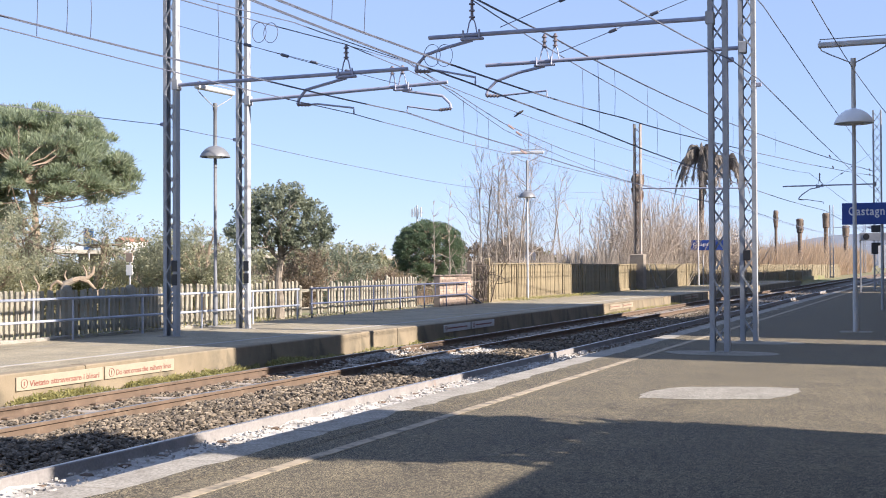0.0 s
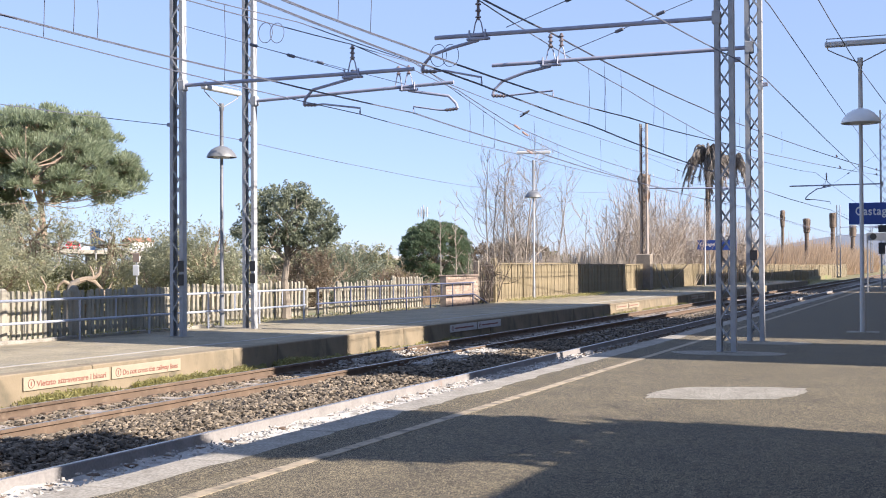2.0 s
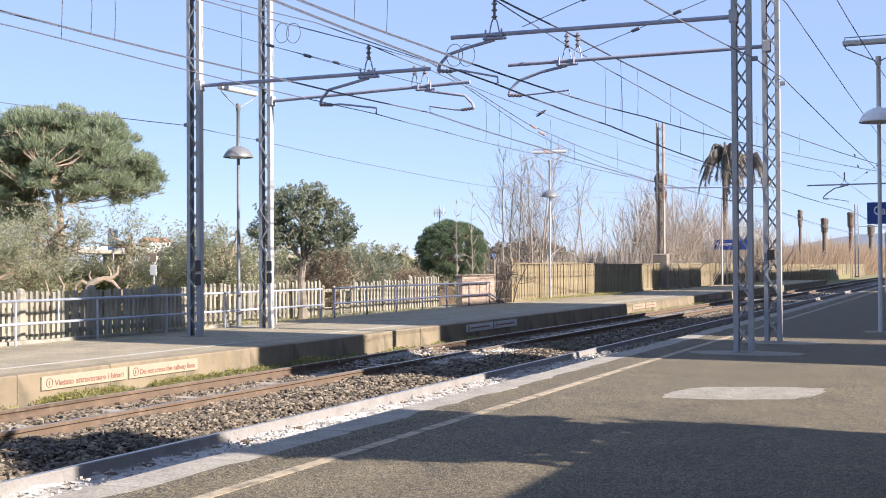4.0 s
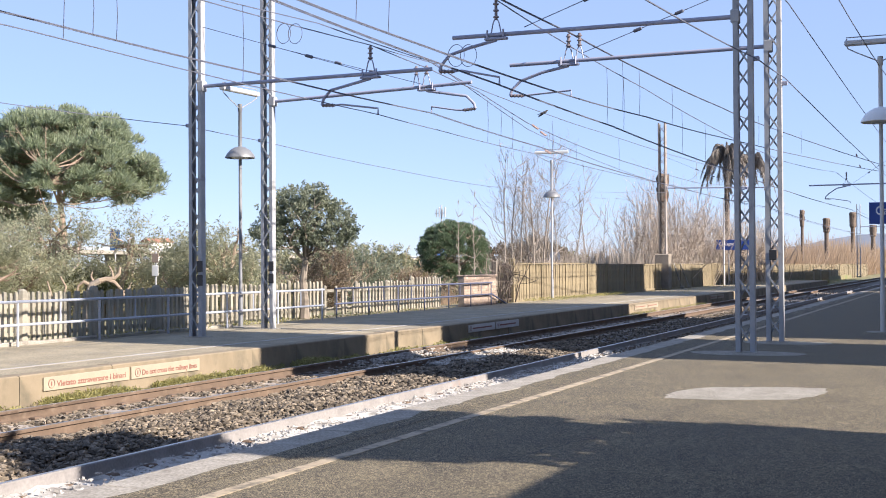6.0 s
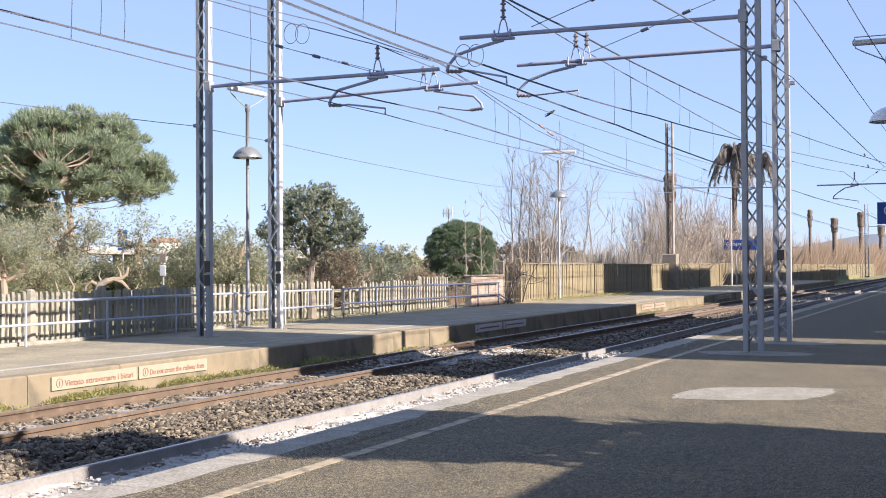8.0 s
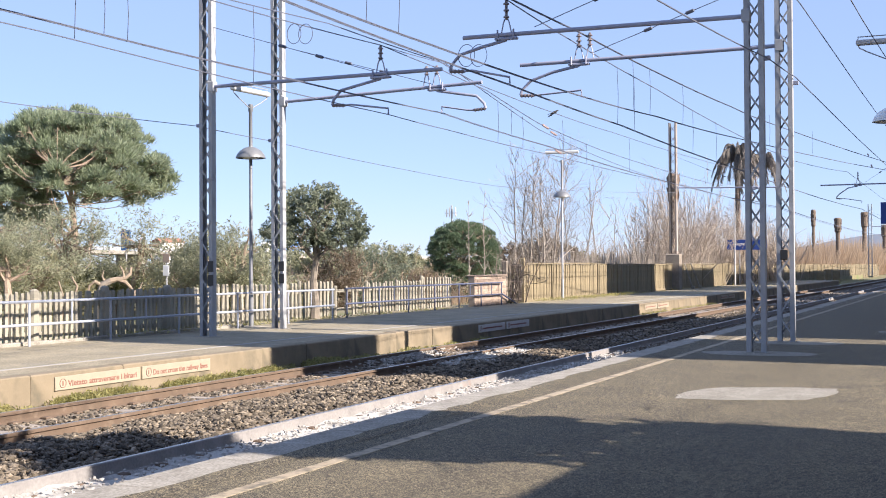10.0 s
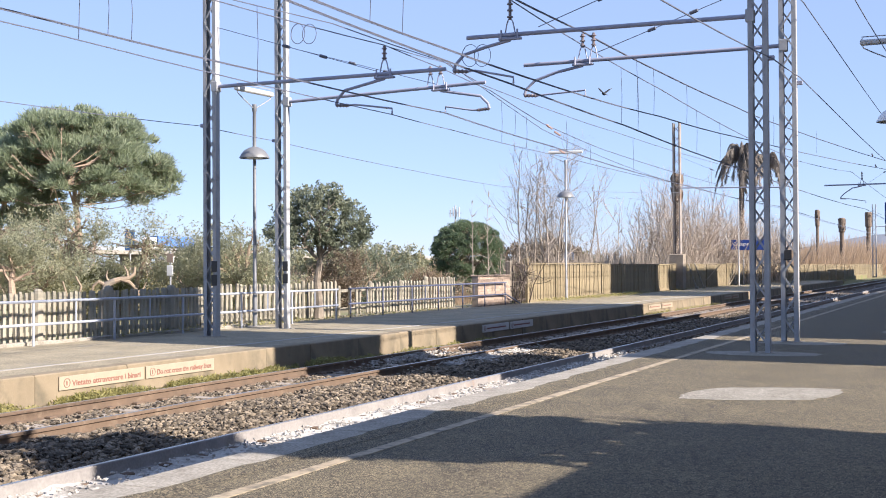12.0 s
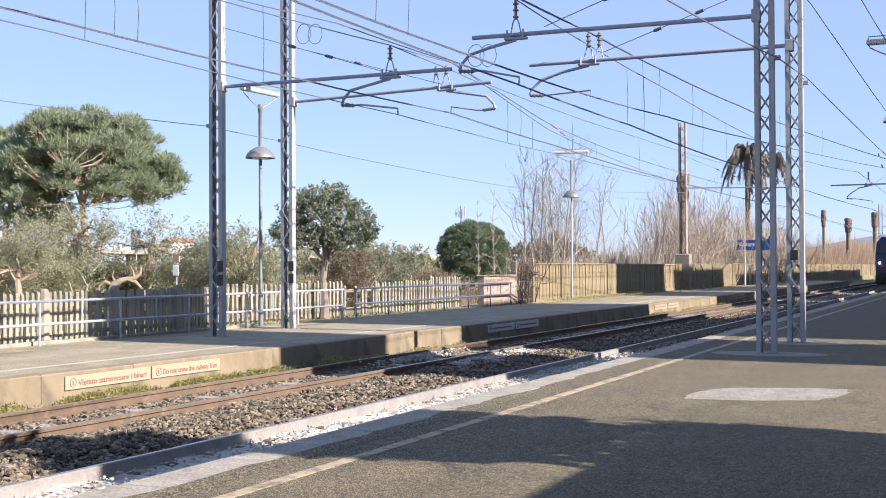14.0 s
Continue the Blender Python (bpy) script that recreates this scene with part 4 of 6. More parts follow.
def vine_gate():
    ob = thing("old_gate", (-17.5, 45.15, 0), "old iron gate overgrown with bare vines", "gate")
    for y, h in ((0.08, 1.72), (2.1, 1.85)):
        part("gate_post", Geo().box(-0.1, 0.1, y - 0.09, y + 0.09, -0.3, h, 0.03), CONCRETE_YELLOW if y > 1 else GREY_BARK, ob)
    bar = Geo().tube([(0, 0, 0.04), (0, 0, 1.6)], 0.02, 6).mesh("gate_bar", RUST_DARK)
    for i in range(13):
        part("gate_bar", bar, None, ob).location = (0, 0.25 + i * 0.14, 0)
    for z in (0.12, 0.85, 1.5):
        part("gate_rail", Geo().box(-0.02, 0.02, 0.17, 2.0, z, z + 0.06, 0.005), RUST_DARK, ob)
    r = np.random.default_rng(4)
    for i in range(16):
        g = Geo()
        limb(g, (0.06 + r.uniform(-0.3, 0.1), r.uniform(-0.1, 2.3), -0.1), (0.05, r.uniform(-0.35, 0.35), 1), 1.35, 0.03, 2, r, 3, 0.45, 0.1, 0.6, 4)
        part("vine", g, GREY_BARK if i % 3 else RUST_DARK, ob, "tangled bare vine")


vine_gate()


def slab_fence(y0, y1, x, top, label, base=0.0):
    ob = thing("slab_fence", (x, y0, base), label, "fence", "concrete slab fences")
    bay = 3.5
    rim = [(-0.03, 0.06)]
    for i in range(16):
        a = 0.06 + i * 0.211
        rim += [(0.035, a), (0.035, a + 0.16), (-0.012, a + 0.166), (-0.012, a + 0.205)]
    rim.append((-0.03, 0.06 + 16 * 0.211))
    m = len(rim)
    slab = Geo()
    slab.v = [(x, y, z) for z in (-0.3, top - 0.05) for x, y in rim]
    slab.f = [(j, (j + 1) % m, (j + 1) % m + m, j + m) for j in range(m)] + [tuple(range(m, 2 * m))]
    slab = slab.mesh("panel", CONCRETE_YELLOW)
    post = Geo().box(-0.06, 0.08, -0.06, 0.06, -0.4, top + 0.02, 0.015).mesh("post", CONCRETE_YELLOW)
    cap = Geo().box(-0.05, 0.05, 0.05, bay - 0.05, top - 0.04, top + 0.01, 0.01).mesh("top_rail", CONCRETE_YELLOW)
    slat = Geo().box(-0.02, 0.025, 0.0, 0.165, -0.3, top - 0.05, 0.006).mesh("slat", CONCRETE_YELLOW)
    low = Geo().box(-0.05, 0.05, 0.05, bay - 0.05, 0.0, 0.12, 0.01).mesh("base_rail", CONCRETE_YELLOW)
    r = random.Random(int(y0))
    for i in range(int((y1 - y0) / bay)):
        near = y0 + i * bay < 76
        if near:
            for k in range(16):
                part("slat", slat, None, ob).matrix_basis = pose(r.uniform(-0.008, 0.008), i * bay + 0.075 + k * 0.211, r.uniform(-0.02, 0.015), r.uniform(-0.6, 0.6), r.uniform(-1, 1), 0)
        for nm, me in (("post", post), ("base_rail", low) if near else ("panel", slab), ("top_rail", cap)):
            part(nm, me, None, ob).matrix_basis = pose(r.uniform(-0.02, 0.02), i * bay, r.uniform(-0.03, 0.02), 0, r.uniform(-1, 1), 0)


slab_fence(47.4, 60.4, -17.5, 1.62, "lichen-yellow concrete slab fence in the sun")
slab_fence(57.95, 121.2, -17.5, 1.60, "weathered concrete slab fence further along the line")
slab_fence(121.1, 238.0, -17.6, 2.02, "long low concrete slab fence before the reeds", -0.5)
for y, h in ((131, 1.5), (137, 1.7), (146, 1.5)):
    single("concrete_block", Geo().box(-15.9, -15.1, y, y + 1.4, -0.8, h - 0.75, 0.06), CONCRETE_YELLOW, "shaded concrete block beside the line", "block", "trackside blocks")


for x, y, lean in ((-17.0, 77.2, 14), (-16.9, 78.9, 20)):
    ob = thing("leaning_pole", (x, y, 0), "pale pole leaning against the slab fence", "pole", "leaning poles")
    part("shaft", Geo().tube([(0, 0, 0.03), (-0.38, -0.09 * lean / 2, 1.62)], 0.045, 8), KERB, ob)
    part("foot", Geo().box(-0.1, 0.12, -0.1, 0.14, 0, 0.16, 0.03), KERB, ob, "concrete foot")
ob = thing("slender_pole", (-16.6, 89.5, 0), "slender pale pole on the far platform", "pole")
part("shaft", Geo().lathe(0, 0, [(0.075, -0.05), (0.07, 1.2), (0.055, 1.25), (0.045, 6.4), (0, 6.42)], 10), LAMP_GREY, ob, smooth=True)
part("foot_plate", Geo().box(-0.2, 0.2, -0.2, 0.2, -0.05, 0.02, 0.01), PATCH, ob)


# ---- signs ----
def words(text, size, material, name, parent, m):
    """Lettering from the built-in font, turned into a thin mesh."""
    cu = bpy.data.curves.new(name, "FONT")
    cu.body, cu.size, cu.extrude, cu.offset = text, size, 0.002, size * 0.016
    cu.space_character = 1.0 if material is SIGN_RED else 1.12
    tmp = bpy.data.objects.new(name, cu)
    scene.collection.objects.link(tmp)
    me = bpy.data.meshes.new_from_object(tmp.evaluated_get(bpy.context.evaluated_depsgraph_get()))
    bpy.data.objects.remove(tmp)
    me.materials.clear()
    me.materials.append(material)
    ob = new(name, me)
    ob.parent = parent
    ob.matrix_basis = m
    return ob, max(v.co.x for v in me.vertices) - min(v.co.x for v in me.vertices)


def warning_sign(y, length, text, label, z=-0.155, h=0.2, enamel=None):
    ob = thing("warning_sign", (FAR_EDGE + 0.012, y, z), label, "sign", "platform edge signs")
    part("panel", Geo().box(0, 0.018, 0, length, -h / 2, h / 2, 0.004), enamel or SIGN_CREAM, ob)
    ring = Geo()
    ring.tube([(0.021, 0.16 + 0.065 * math.cos(a), 0.065 * math.sin(a)) for a in np.linspace(0, 2 * math.pi, 20)], 0.005, 4)
    ring.box(0.018, 0.022, 0.15, 0.17, -0.035, 0.03)
    part("symbol", ring, SIGN_RED, ob, "round prohibition symbol")
    face = Matrix(((0, 0, 1, 0.019), (1, 0, 0, 0.27), (0, 1, 0, -0.05), (0, 0, 0, 1)))
    if text:
        probe, full = words(text, 0.12, SIGN_RED, "word", ob, face)
        bpy.data.objects.remove(probe)
        fit, done = Matrix.Diagonal(((length - 0.36) / full, 1, 1, 1)), ""
        for w in text.split():
            done = (done + " " + w).strip()
            probe, reach = words(done, 0.12, SIGN_RED, "word", ob, face)
            bpy.data.objects.remove(probe)
            t, own = words(w, 0.12, SIGN_RED, "word", ob, face)
            t.matrix_basis = face @ fit @ Matrix.Translation((reach - own, 0, 0))
    else:
        part("lettering", Geo().box(0.018, 0.021, 0.3, length - 0.25, -0.018, 0.018), SIGN_RED, ob, "bar of lettering")


warning_sign(13.66, 1.92, "Vietato attraversare i binari", "cream warning sign with dark red Italian lettering")
warning_sign(15.64, 1.85, "Do not cross the railway lines", "cream warning sign with dark red English lettering")
for y, enamel, colour in ((29.7, LAMP_WHITE, "white"), (47.0, SIGN_CREAM, "cream"), (62.0, SIGN_CREAM, "cream")):
    warning_sign(y, 1.95, "", "small %s warning sign on the platform edge" % colour, enamel=enamel)
    warning_sign(y + 2.05, 1.85, "", "small %s warning sign beside its twin" % colour, enamel=enamel)


def station_sign(x0, y, z0, z1, length, label, lettering, size, post_xs, turn=0.0, narrow=0.82):
    ob = thing("station_sign", (x0, y, 0), label, "sign", "station name signs", turn)
    part("board", Geo().box(0, length, -0.03, 0.03, z0, z1, 0.01), SIGN_BLUE, ob)
    face = Matrix(((1, 0, 0, 0.2), (0, 0, -1, -0.032), (0, 1, 0, (z0 + z1) / 2 - size * 0.12), (0, 0, 0, 1)))
    words(lettering, size, SIGN_WHITE, "lettering", ob, face @ Matrix.Diagonal((narrow, 1, 1, 1)))
    for px in post_xs:
        part("post", Geo().tube([(px, 0.08, -0.02), (px, 0.08, z1 - 0.05)], 0.05, 10), LAMP_GREY, ob, smooth=True)


station_sign(-3.08, 42.4, 2.83, 3.55, 3.2, "deep blue station name sign with white letters", "Castagn", 0.395, (1.25, 2.9))
station_sign(-17.5, 91.3, 2.62, 3.38, 2.9, "small distant blue station name sign", "Castagne", 0.33, (0.9, 2.3))


def notice_frame():
    ob = thing("notice_stand", (-4.05, 68.5, 0), "grey notice stand with a pictogram panel", "sign")
    for x in (0.0, 2.4):
        part("post", Geo().box(x - 0.04, x + 0.04, -0.04, 0.04, -0.02, 3.2, 0.01), GALV, ob)
    part("header", Geo().box(0, 2.4, -0.06, 0.06, 2.78, 3.2, 0.02), GALV, ob)
    part("symbol", Geo().prism([(0.3 + 0.17 * math.cos(a), 2.99 + 0.17 * math.sin(a)) for a in np.linspace(0, 2 * math.pi, 20, endpoint=False)], -0.075, -0.06), BLACK, ob, "round dark pictogram")
    part("board", Geo().box(0.9, 2.3, -0.03, 0.03, 1.3, 2.5, 0.01), SIGN_WHITE, ob)


notice_frame()
for left, away, z0, mat1, label in ((36.95, 42.0, 1.62, CONCRETE_YELLOW, "brown and white roadside sign on a thin post"),):
    ob = thing("road_sign", polar(left, away, -0.45), label, "sign")
    part("post", Geo().tube([(0, 0, 0), (0, 0, 2.5)], 0.03, 8), LAMP_GREY, ob)
    part("plate", Geo().box(-0.13, 0.13, -0.04, -0.02, 2.15, 2.45, 0.01), BRICK, ob, "brown plate")
    part("plate", Geo().box(-0.12, 0.12, -0.04, -0.02, 1.7, 2.05, 0.01), SIGN_WHITE, ob, "white plate")
ob = thing("road_sign", polar(38.75, 62.0, -0.5), "blue roadside sign seen through olive branches", "sign")
part("post", Geo().tube([(0, 0, 0), (0, 0, 3.9)], 0.04, 8), LAMP_GREY, ob)
part("plate", Geo().box(-0.3, 0.3, -0.04, -0.02, 2.9, 3.9, 0.02), TRUCK_BLUE, ob, "blue plate")
ob = thing("road_sign", polar(18.35, 75.0, -0.5), "small blue and white sign among bare trees", "sign")
part("post", Geo().tube([(0, 0, 0), (0, 0, 2.6)], 0.04, 8), LAMP_GREY, ob)
part("plate", Geo().box(-0.4, 0.4, -0.04, -0.02, 2.35, 2.85, 0.02), BLUE_RAIL, ob, "pale blue plate")


# ---- trees and plants ----
def tree(name, at, label, trunk_pts, trunk_r, blobs, bark, leaf, clumps, per, spread, size, seed, limbs=7, aspect=0.5, shell=0.55, category="tree", group="trees", droop=0.0, reach=2, scale=1.0, turn=0.0, gaps=0.0, spray=1.6, lump=1.1):
    """Trunk, limbs that reach into the crown, and a crown of many small leaves in clumps; places relative to the base."""
    r = np.random.default_rng(seed)
    ob = thing(name, at, label, category, group, turn)
    n = len(trunk_pts)
    part("trunk", Geo().tube(trunk_pts, [trunk_r * (1.25 if i == 0 else 1 - 0.5 * i / (n - 1)) for i in range(n)], 8), bark, ob, smooth=True)
    g = Geo()
    for i in range(limbs):
        b = blobs[i % len(blobs)]
        a = Vector(trunk_pts[-1 - int(r.integers(0, min(2, n - 1)))])
        goal = Vector(b[:3]) + Vector(r.normal(size=3)) * 0.5 * min(b[3:6])
        d = goal - a
        limb(g, a, d, d.length * 0.6, trunk_r * 0.42, reach, r, 3, 0.35, 0.05, 0.5, 5)
    part("branchwork", g, bark, ob)
    ob.scale = (scale, scale, scale)
    part("crown", leaf_mesh("crown", clump_points(blobs, clumps, per, spread, seed, shell, spray, gaps, lump), size, leaf, aspect, droop, seed), None, ob, "crown of small leaves")
    return ob


def stone_pine(name, at, label, turn, trunk_pts, trunk_r, dome, pads, tufts, leaf, seed, length=0.3, blades=15, low=-0.35, extra=(), bark=None, group="stone pines", deep=0.42, pad=(0.1, 0.17)):
    """A pine whose limbs rise from the trunk to foliage pads under a broad dome (x, y, z, rx, ry, rz); each pad is made of upright needle brushes."""
    r = np.random.default_rng(seed)
    ob = thing(name, at, label, "tree", group, turn)
    n = len(trunk_pts)
    bark = bark or PINE_BARK
    part("trunk", Geo().tube(trunk_pts, [trunk_r * (1.3 if i == 0 else 1 - 0.55 * i / (n - 1)) for i in range(n)], 10), bark, ob, smooth=True)
    mid, half = Vector(dome[:3]), Vector(dome[3:])
    places = []
    while len(places) < pads:
        d = r.normal(size=3)
        d /= np.linalg.norm(d)
        if d[2] < low or (d[2] < 0.05 and r.random() < 0.45):
            continue
        k = (abs(d[0]) ** 2.5 + abs(d[1]) ** 2.5 + abs(d[2]) ** 2.5) ** (-1 / 2.5)          # a boxy dome
        f = k * (1 - deep * r.random() ** 1.7) * (0.95 + 0.10 * noise.noise(tuple(d * 2.3 + seed)))
        size = r.uniform(*pad) * min(half)
        places.append((mid + Vector((d[0] * half.x * f, d[1] * half.y * f, d[2] * half.z * f)), size, Vector(d)))
    places += [(Vector(q[:3]), q[3], Vector((0.4, -0.2, 0.6))) for q in extra]
    # limbs: a few leaders, then one bough to each pad from the nearest leader
    g, leaders = Geo(), []
    for i in range(9):
        goal = places[int(i * pads / 9)][0]
        a = Vector(trunk_pts[-1 - (i % min(3, n - 1))])
        bow = (a + goal) / 2 + Vector((0, 0, -0.12 * (goal - a).length)) + Vector(r.normal(size=3)) * 0.2
        run = [a.lerp(bow, t).lerp(bow.lerp(goal, t), t) for t in (0, 0.25, 0.5, 0.75, 1.0)]
        g.tube(run, [trunk_r * q for q in (0.42, 0.32, 0.23, 0.15, 0.08)], 6, ends=False)
        leaders += run[1:]
    for q, size, d in places:
        a = min(leaders, key=lambda e: (e - q).length + 0.6 * max(0.0, e.z - q.z))
        bow = a.lerp(q, 0.5) + Vector((0, 0, -0.1 * (q - a).length)) + Vector(r.normal(size=3)) * 0.1
        g.tube([a, bow, q], [trunk_r * 0.15, trunk_r * 0.1, trunk_r * 0.05], 4, ends=False)
        for _ in range(4):
            tip = q + Vector(r.normal(size=3)) * size * 0.6
            g.tube([bow.lerp(q, r.uniform(0.2, 1)), tip], [trunk_r * 0.07, trunk_r * 0.03], 3, ends=False)
    part("branchwork", g, bark, ob)
    cs, ws = [], []
    for q, size, d in places:
        k = max(8, int(tufts * (size / (0.5 * (pad[0] + pad[1]) * min(half))) ** 2 / pads))
        e = r.normal(size=(k, 3))
        e /= np.linalg.norm(e, axis=1)[:, None]
        e[:, 2] = np.abs(e[:, 2]) * 0.9 - 0.25
        cs.append(np.array(q) + e * size * np.array([1.2, 1.2, 1.0]) * (0.45 + 0.6 * r.random((k, 1))))
        ws.append(e * 0.6 + np.array(d) * 0.45 + np.array([0, 0, 0.75]))
    part("crown", needle_mesh("crown", np.concatenate(cs), np.concatenate(ws), length, length * 0.075, blades, leaf, seed), None, ob, "crown of upright needle brushes")
    return ob


# stone pines at the back
stone_pine("pine_tree", polar(41.1, 60, -0.5), "tall stone pine with a broad rounded crown and bare lower limbs", 41.1, [(0, 0, 0), (0.05, 0, 2.2), (0.1, 0, 3.6), (0.0, 0, 4.7), (-0.1, 0, 5.8)], 0.24,
           (0.2, 0.2, 6.1, 3.9, 3.3, 3.4), 235, 6400, PINE_LEAF, 31, low=-0.3,
           extra=[(4.0, -0.5, 6.6, 0.5), (4.35, -0.5, 6.2, 0.5), (4.1, -0.5, 5.7, 0.5), (3.3, -0.3, 5.9, 0.45), (2.9, -0.3, 5.1, 0.45), (-1.6, 0, 4.4, 0.5), (-2.3, -0.4, 4.9, 0.5), (-2.8, 0, 4.1, 0.5)])
stone_pine("pine_tree", polar(44.3, 63, -0.5), "tall stone pine standing close beside another", 44.3, [(0, 0, 0), (-0.2, 0, 2.5), (-0.1, 0, 4.0), (0.1, 0, 5.2)], 0.22,
           (-0.7, 0, 5.6, 3.4, 3.0, 3.5), 160, 4600, PINE_LEAF, 32, low=-0.5)
# olives behind the fence
OL = dict(scale=1.22, bark=BARK, leaf=OLIVE_LEAF, aspect=0.26, category="tree", group="olive trees", gaps=0.98, spray=2.0, lump=1.7, reach=3)
tree("olive_tree", polar(43.1, 43, -0.4), "grey-green olive tree with a dense low crown", [(0, 0, 0), (0.15, 0, 0.8), (0.1, 0, 1.5)], 0.2,
     [(-0.9, 0, 1.9, 1.1, 1.0, 0.9), (0.3, 0, 2.2, 1.0, 1.1, 0.8), (1.1, 0, 1.5, 1.0, 1.0, 0.8), (0.2, 0, 1.1, 1.4, 1.0, 0.8), (-1.6, 0, 1.2, 1.0, 1.0, 0.9)], clumps=520, per=48, spread=0.16, size=0.05, seed=41, limbs=10, **OL)
tree("olive_tree", polar(43.9, 39, -0.4), "pale-trunked young olive tree close behind the fence", [(0.1, 0, 0), (0.06, 0, 0.8), (0.0, 0, 1.5), (0.05, 0, 1.9)], 0.15,
     [(-0.55, 0, 2.35, 0.6, 0.6, 0.5), (0.2, 0, 2.6, 0.6, 0.6, 0.42), (0.6, 0, 2.15, 0.45, 0.5, 0.35), (-1.0, 0, 2.0, 0.5, 0.5, 0.4)], bark=PINE_BARK, leaf=OLIVE_LEAF, aspect=0.26, category="tree", group="olive trees",
     gaps=0.9, spray=1.8, lump=2.0, clumps=230, per=44, spread=0.12, size=0.045, seed=48, limbs=8, turn=43.9)
tree("olive_tree", polar(45.2, 41, -0.4), "grey-green olive tree leaning over the fence", [(0, 0, 0), (0.1, 0, 0.9), (-0.1, 0, 1.6)], 0.18,
     [(0.2, 0, 2.3, 1.0, 1.0, 0.8), (1.0, 0, 1.8, 0.9, 1.0, 0.9), (-0.7, 0, 2.4, 1.0, 1.0, 0.8), (0.4, 0, 1.2, 1.2, 1.0, 0.6)], clumps=430, per=48, spread=0.16, size=0.05, seed=42, limbs=9, **OL)
tree("olive_tree", polar(38.2, 45, -0.4), "thin-leaved olive tree with a slanting forked trunk", [(-0.7, 0, 0), (-0.35, 0, 0.8), (0.0, 0, 1.6), (0.2, 0, 2.2)], 0.11,
     [(0.1, 0, 2.7, 0.9, 0.9, 0.8), (0.9, 0, 2.2, 0.8, 0.9, 0.9), (-0.5, 0, 2.1, 0.6, 0.8, 0.6), (0.5, 0, 1.5, 0.9, 0.8, 0.5)], clumps=240, per=40, spread=0.16, size=0.05, seed=43, limbs=10, **OL)
tree("olive_tree", polar(36.0, 44, -0.4), "bushy olive tree behind the dark pickets", [(0.2, 0, 0), (0.25, 0, 0.7), (0.3, 0, 1.4)], 0.15,
     [(0.4, 0, 1.7, 0.9, 0.9, 0.8), (1.2, 0, 1.6, 0.8, 0.9, 0.8), (-0.3, 0, 0.9, 0.7, 0.8, 0.4)], clumps=330, per=48, spread=0.16, size=0.05, seed=44, limbs=9, **OL)
tree("olive_tree", polar(33.7, 42, -0.4), "rounded olive tree behind the white pickets", [(0, 0, 0), (0.1, 0, 0.7), (0.0, 0, 1.3)], 0.16,
     [(-0.6, 0, 1.9, 0.9, 0.9, 0.8), (0.4, 0, 1.8, 0.9, 0.9, 0.75), (1.1, 0, 1.3, 0.7, 0.8, 0.7), (0.0, 0, 1.0, 1.2, 0.9, 0.6)], clumps=460, per=48, spread=0.16, size=0.05, seed=45, limbs=10, **OL)
tree("olive_tree", polar(41.5, 47, -0.4), "tall loose olive tree growing under the pine", [(0, 0, 0), (0.1, 0, 0.9), (0.0, 0, 1.8), (0.1, 0, 2.4)], 0.14,
     [(-0.6, 0, 2.9, 0.8, 0.9, 0.7), (0.4, 0, 2.7, 0.8, 0.9, 0.7), (1.2, 0, 2.1, 0.8, 0.9, 0.8), (0.0, 0, 1.8, 1.2, 0.9, 0.7), (-1.3, 0, 2.2, 0.8, 0.9, 0.8), (0.9, 0, 1.2, 0.9, 0.8, 0.6)], clumps=470, per=48, spread=0.17, size=0.05, seed=46, limbs=12, **OL)
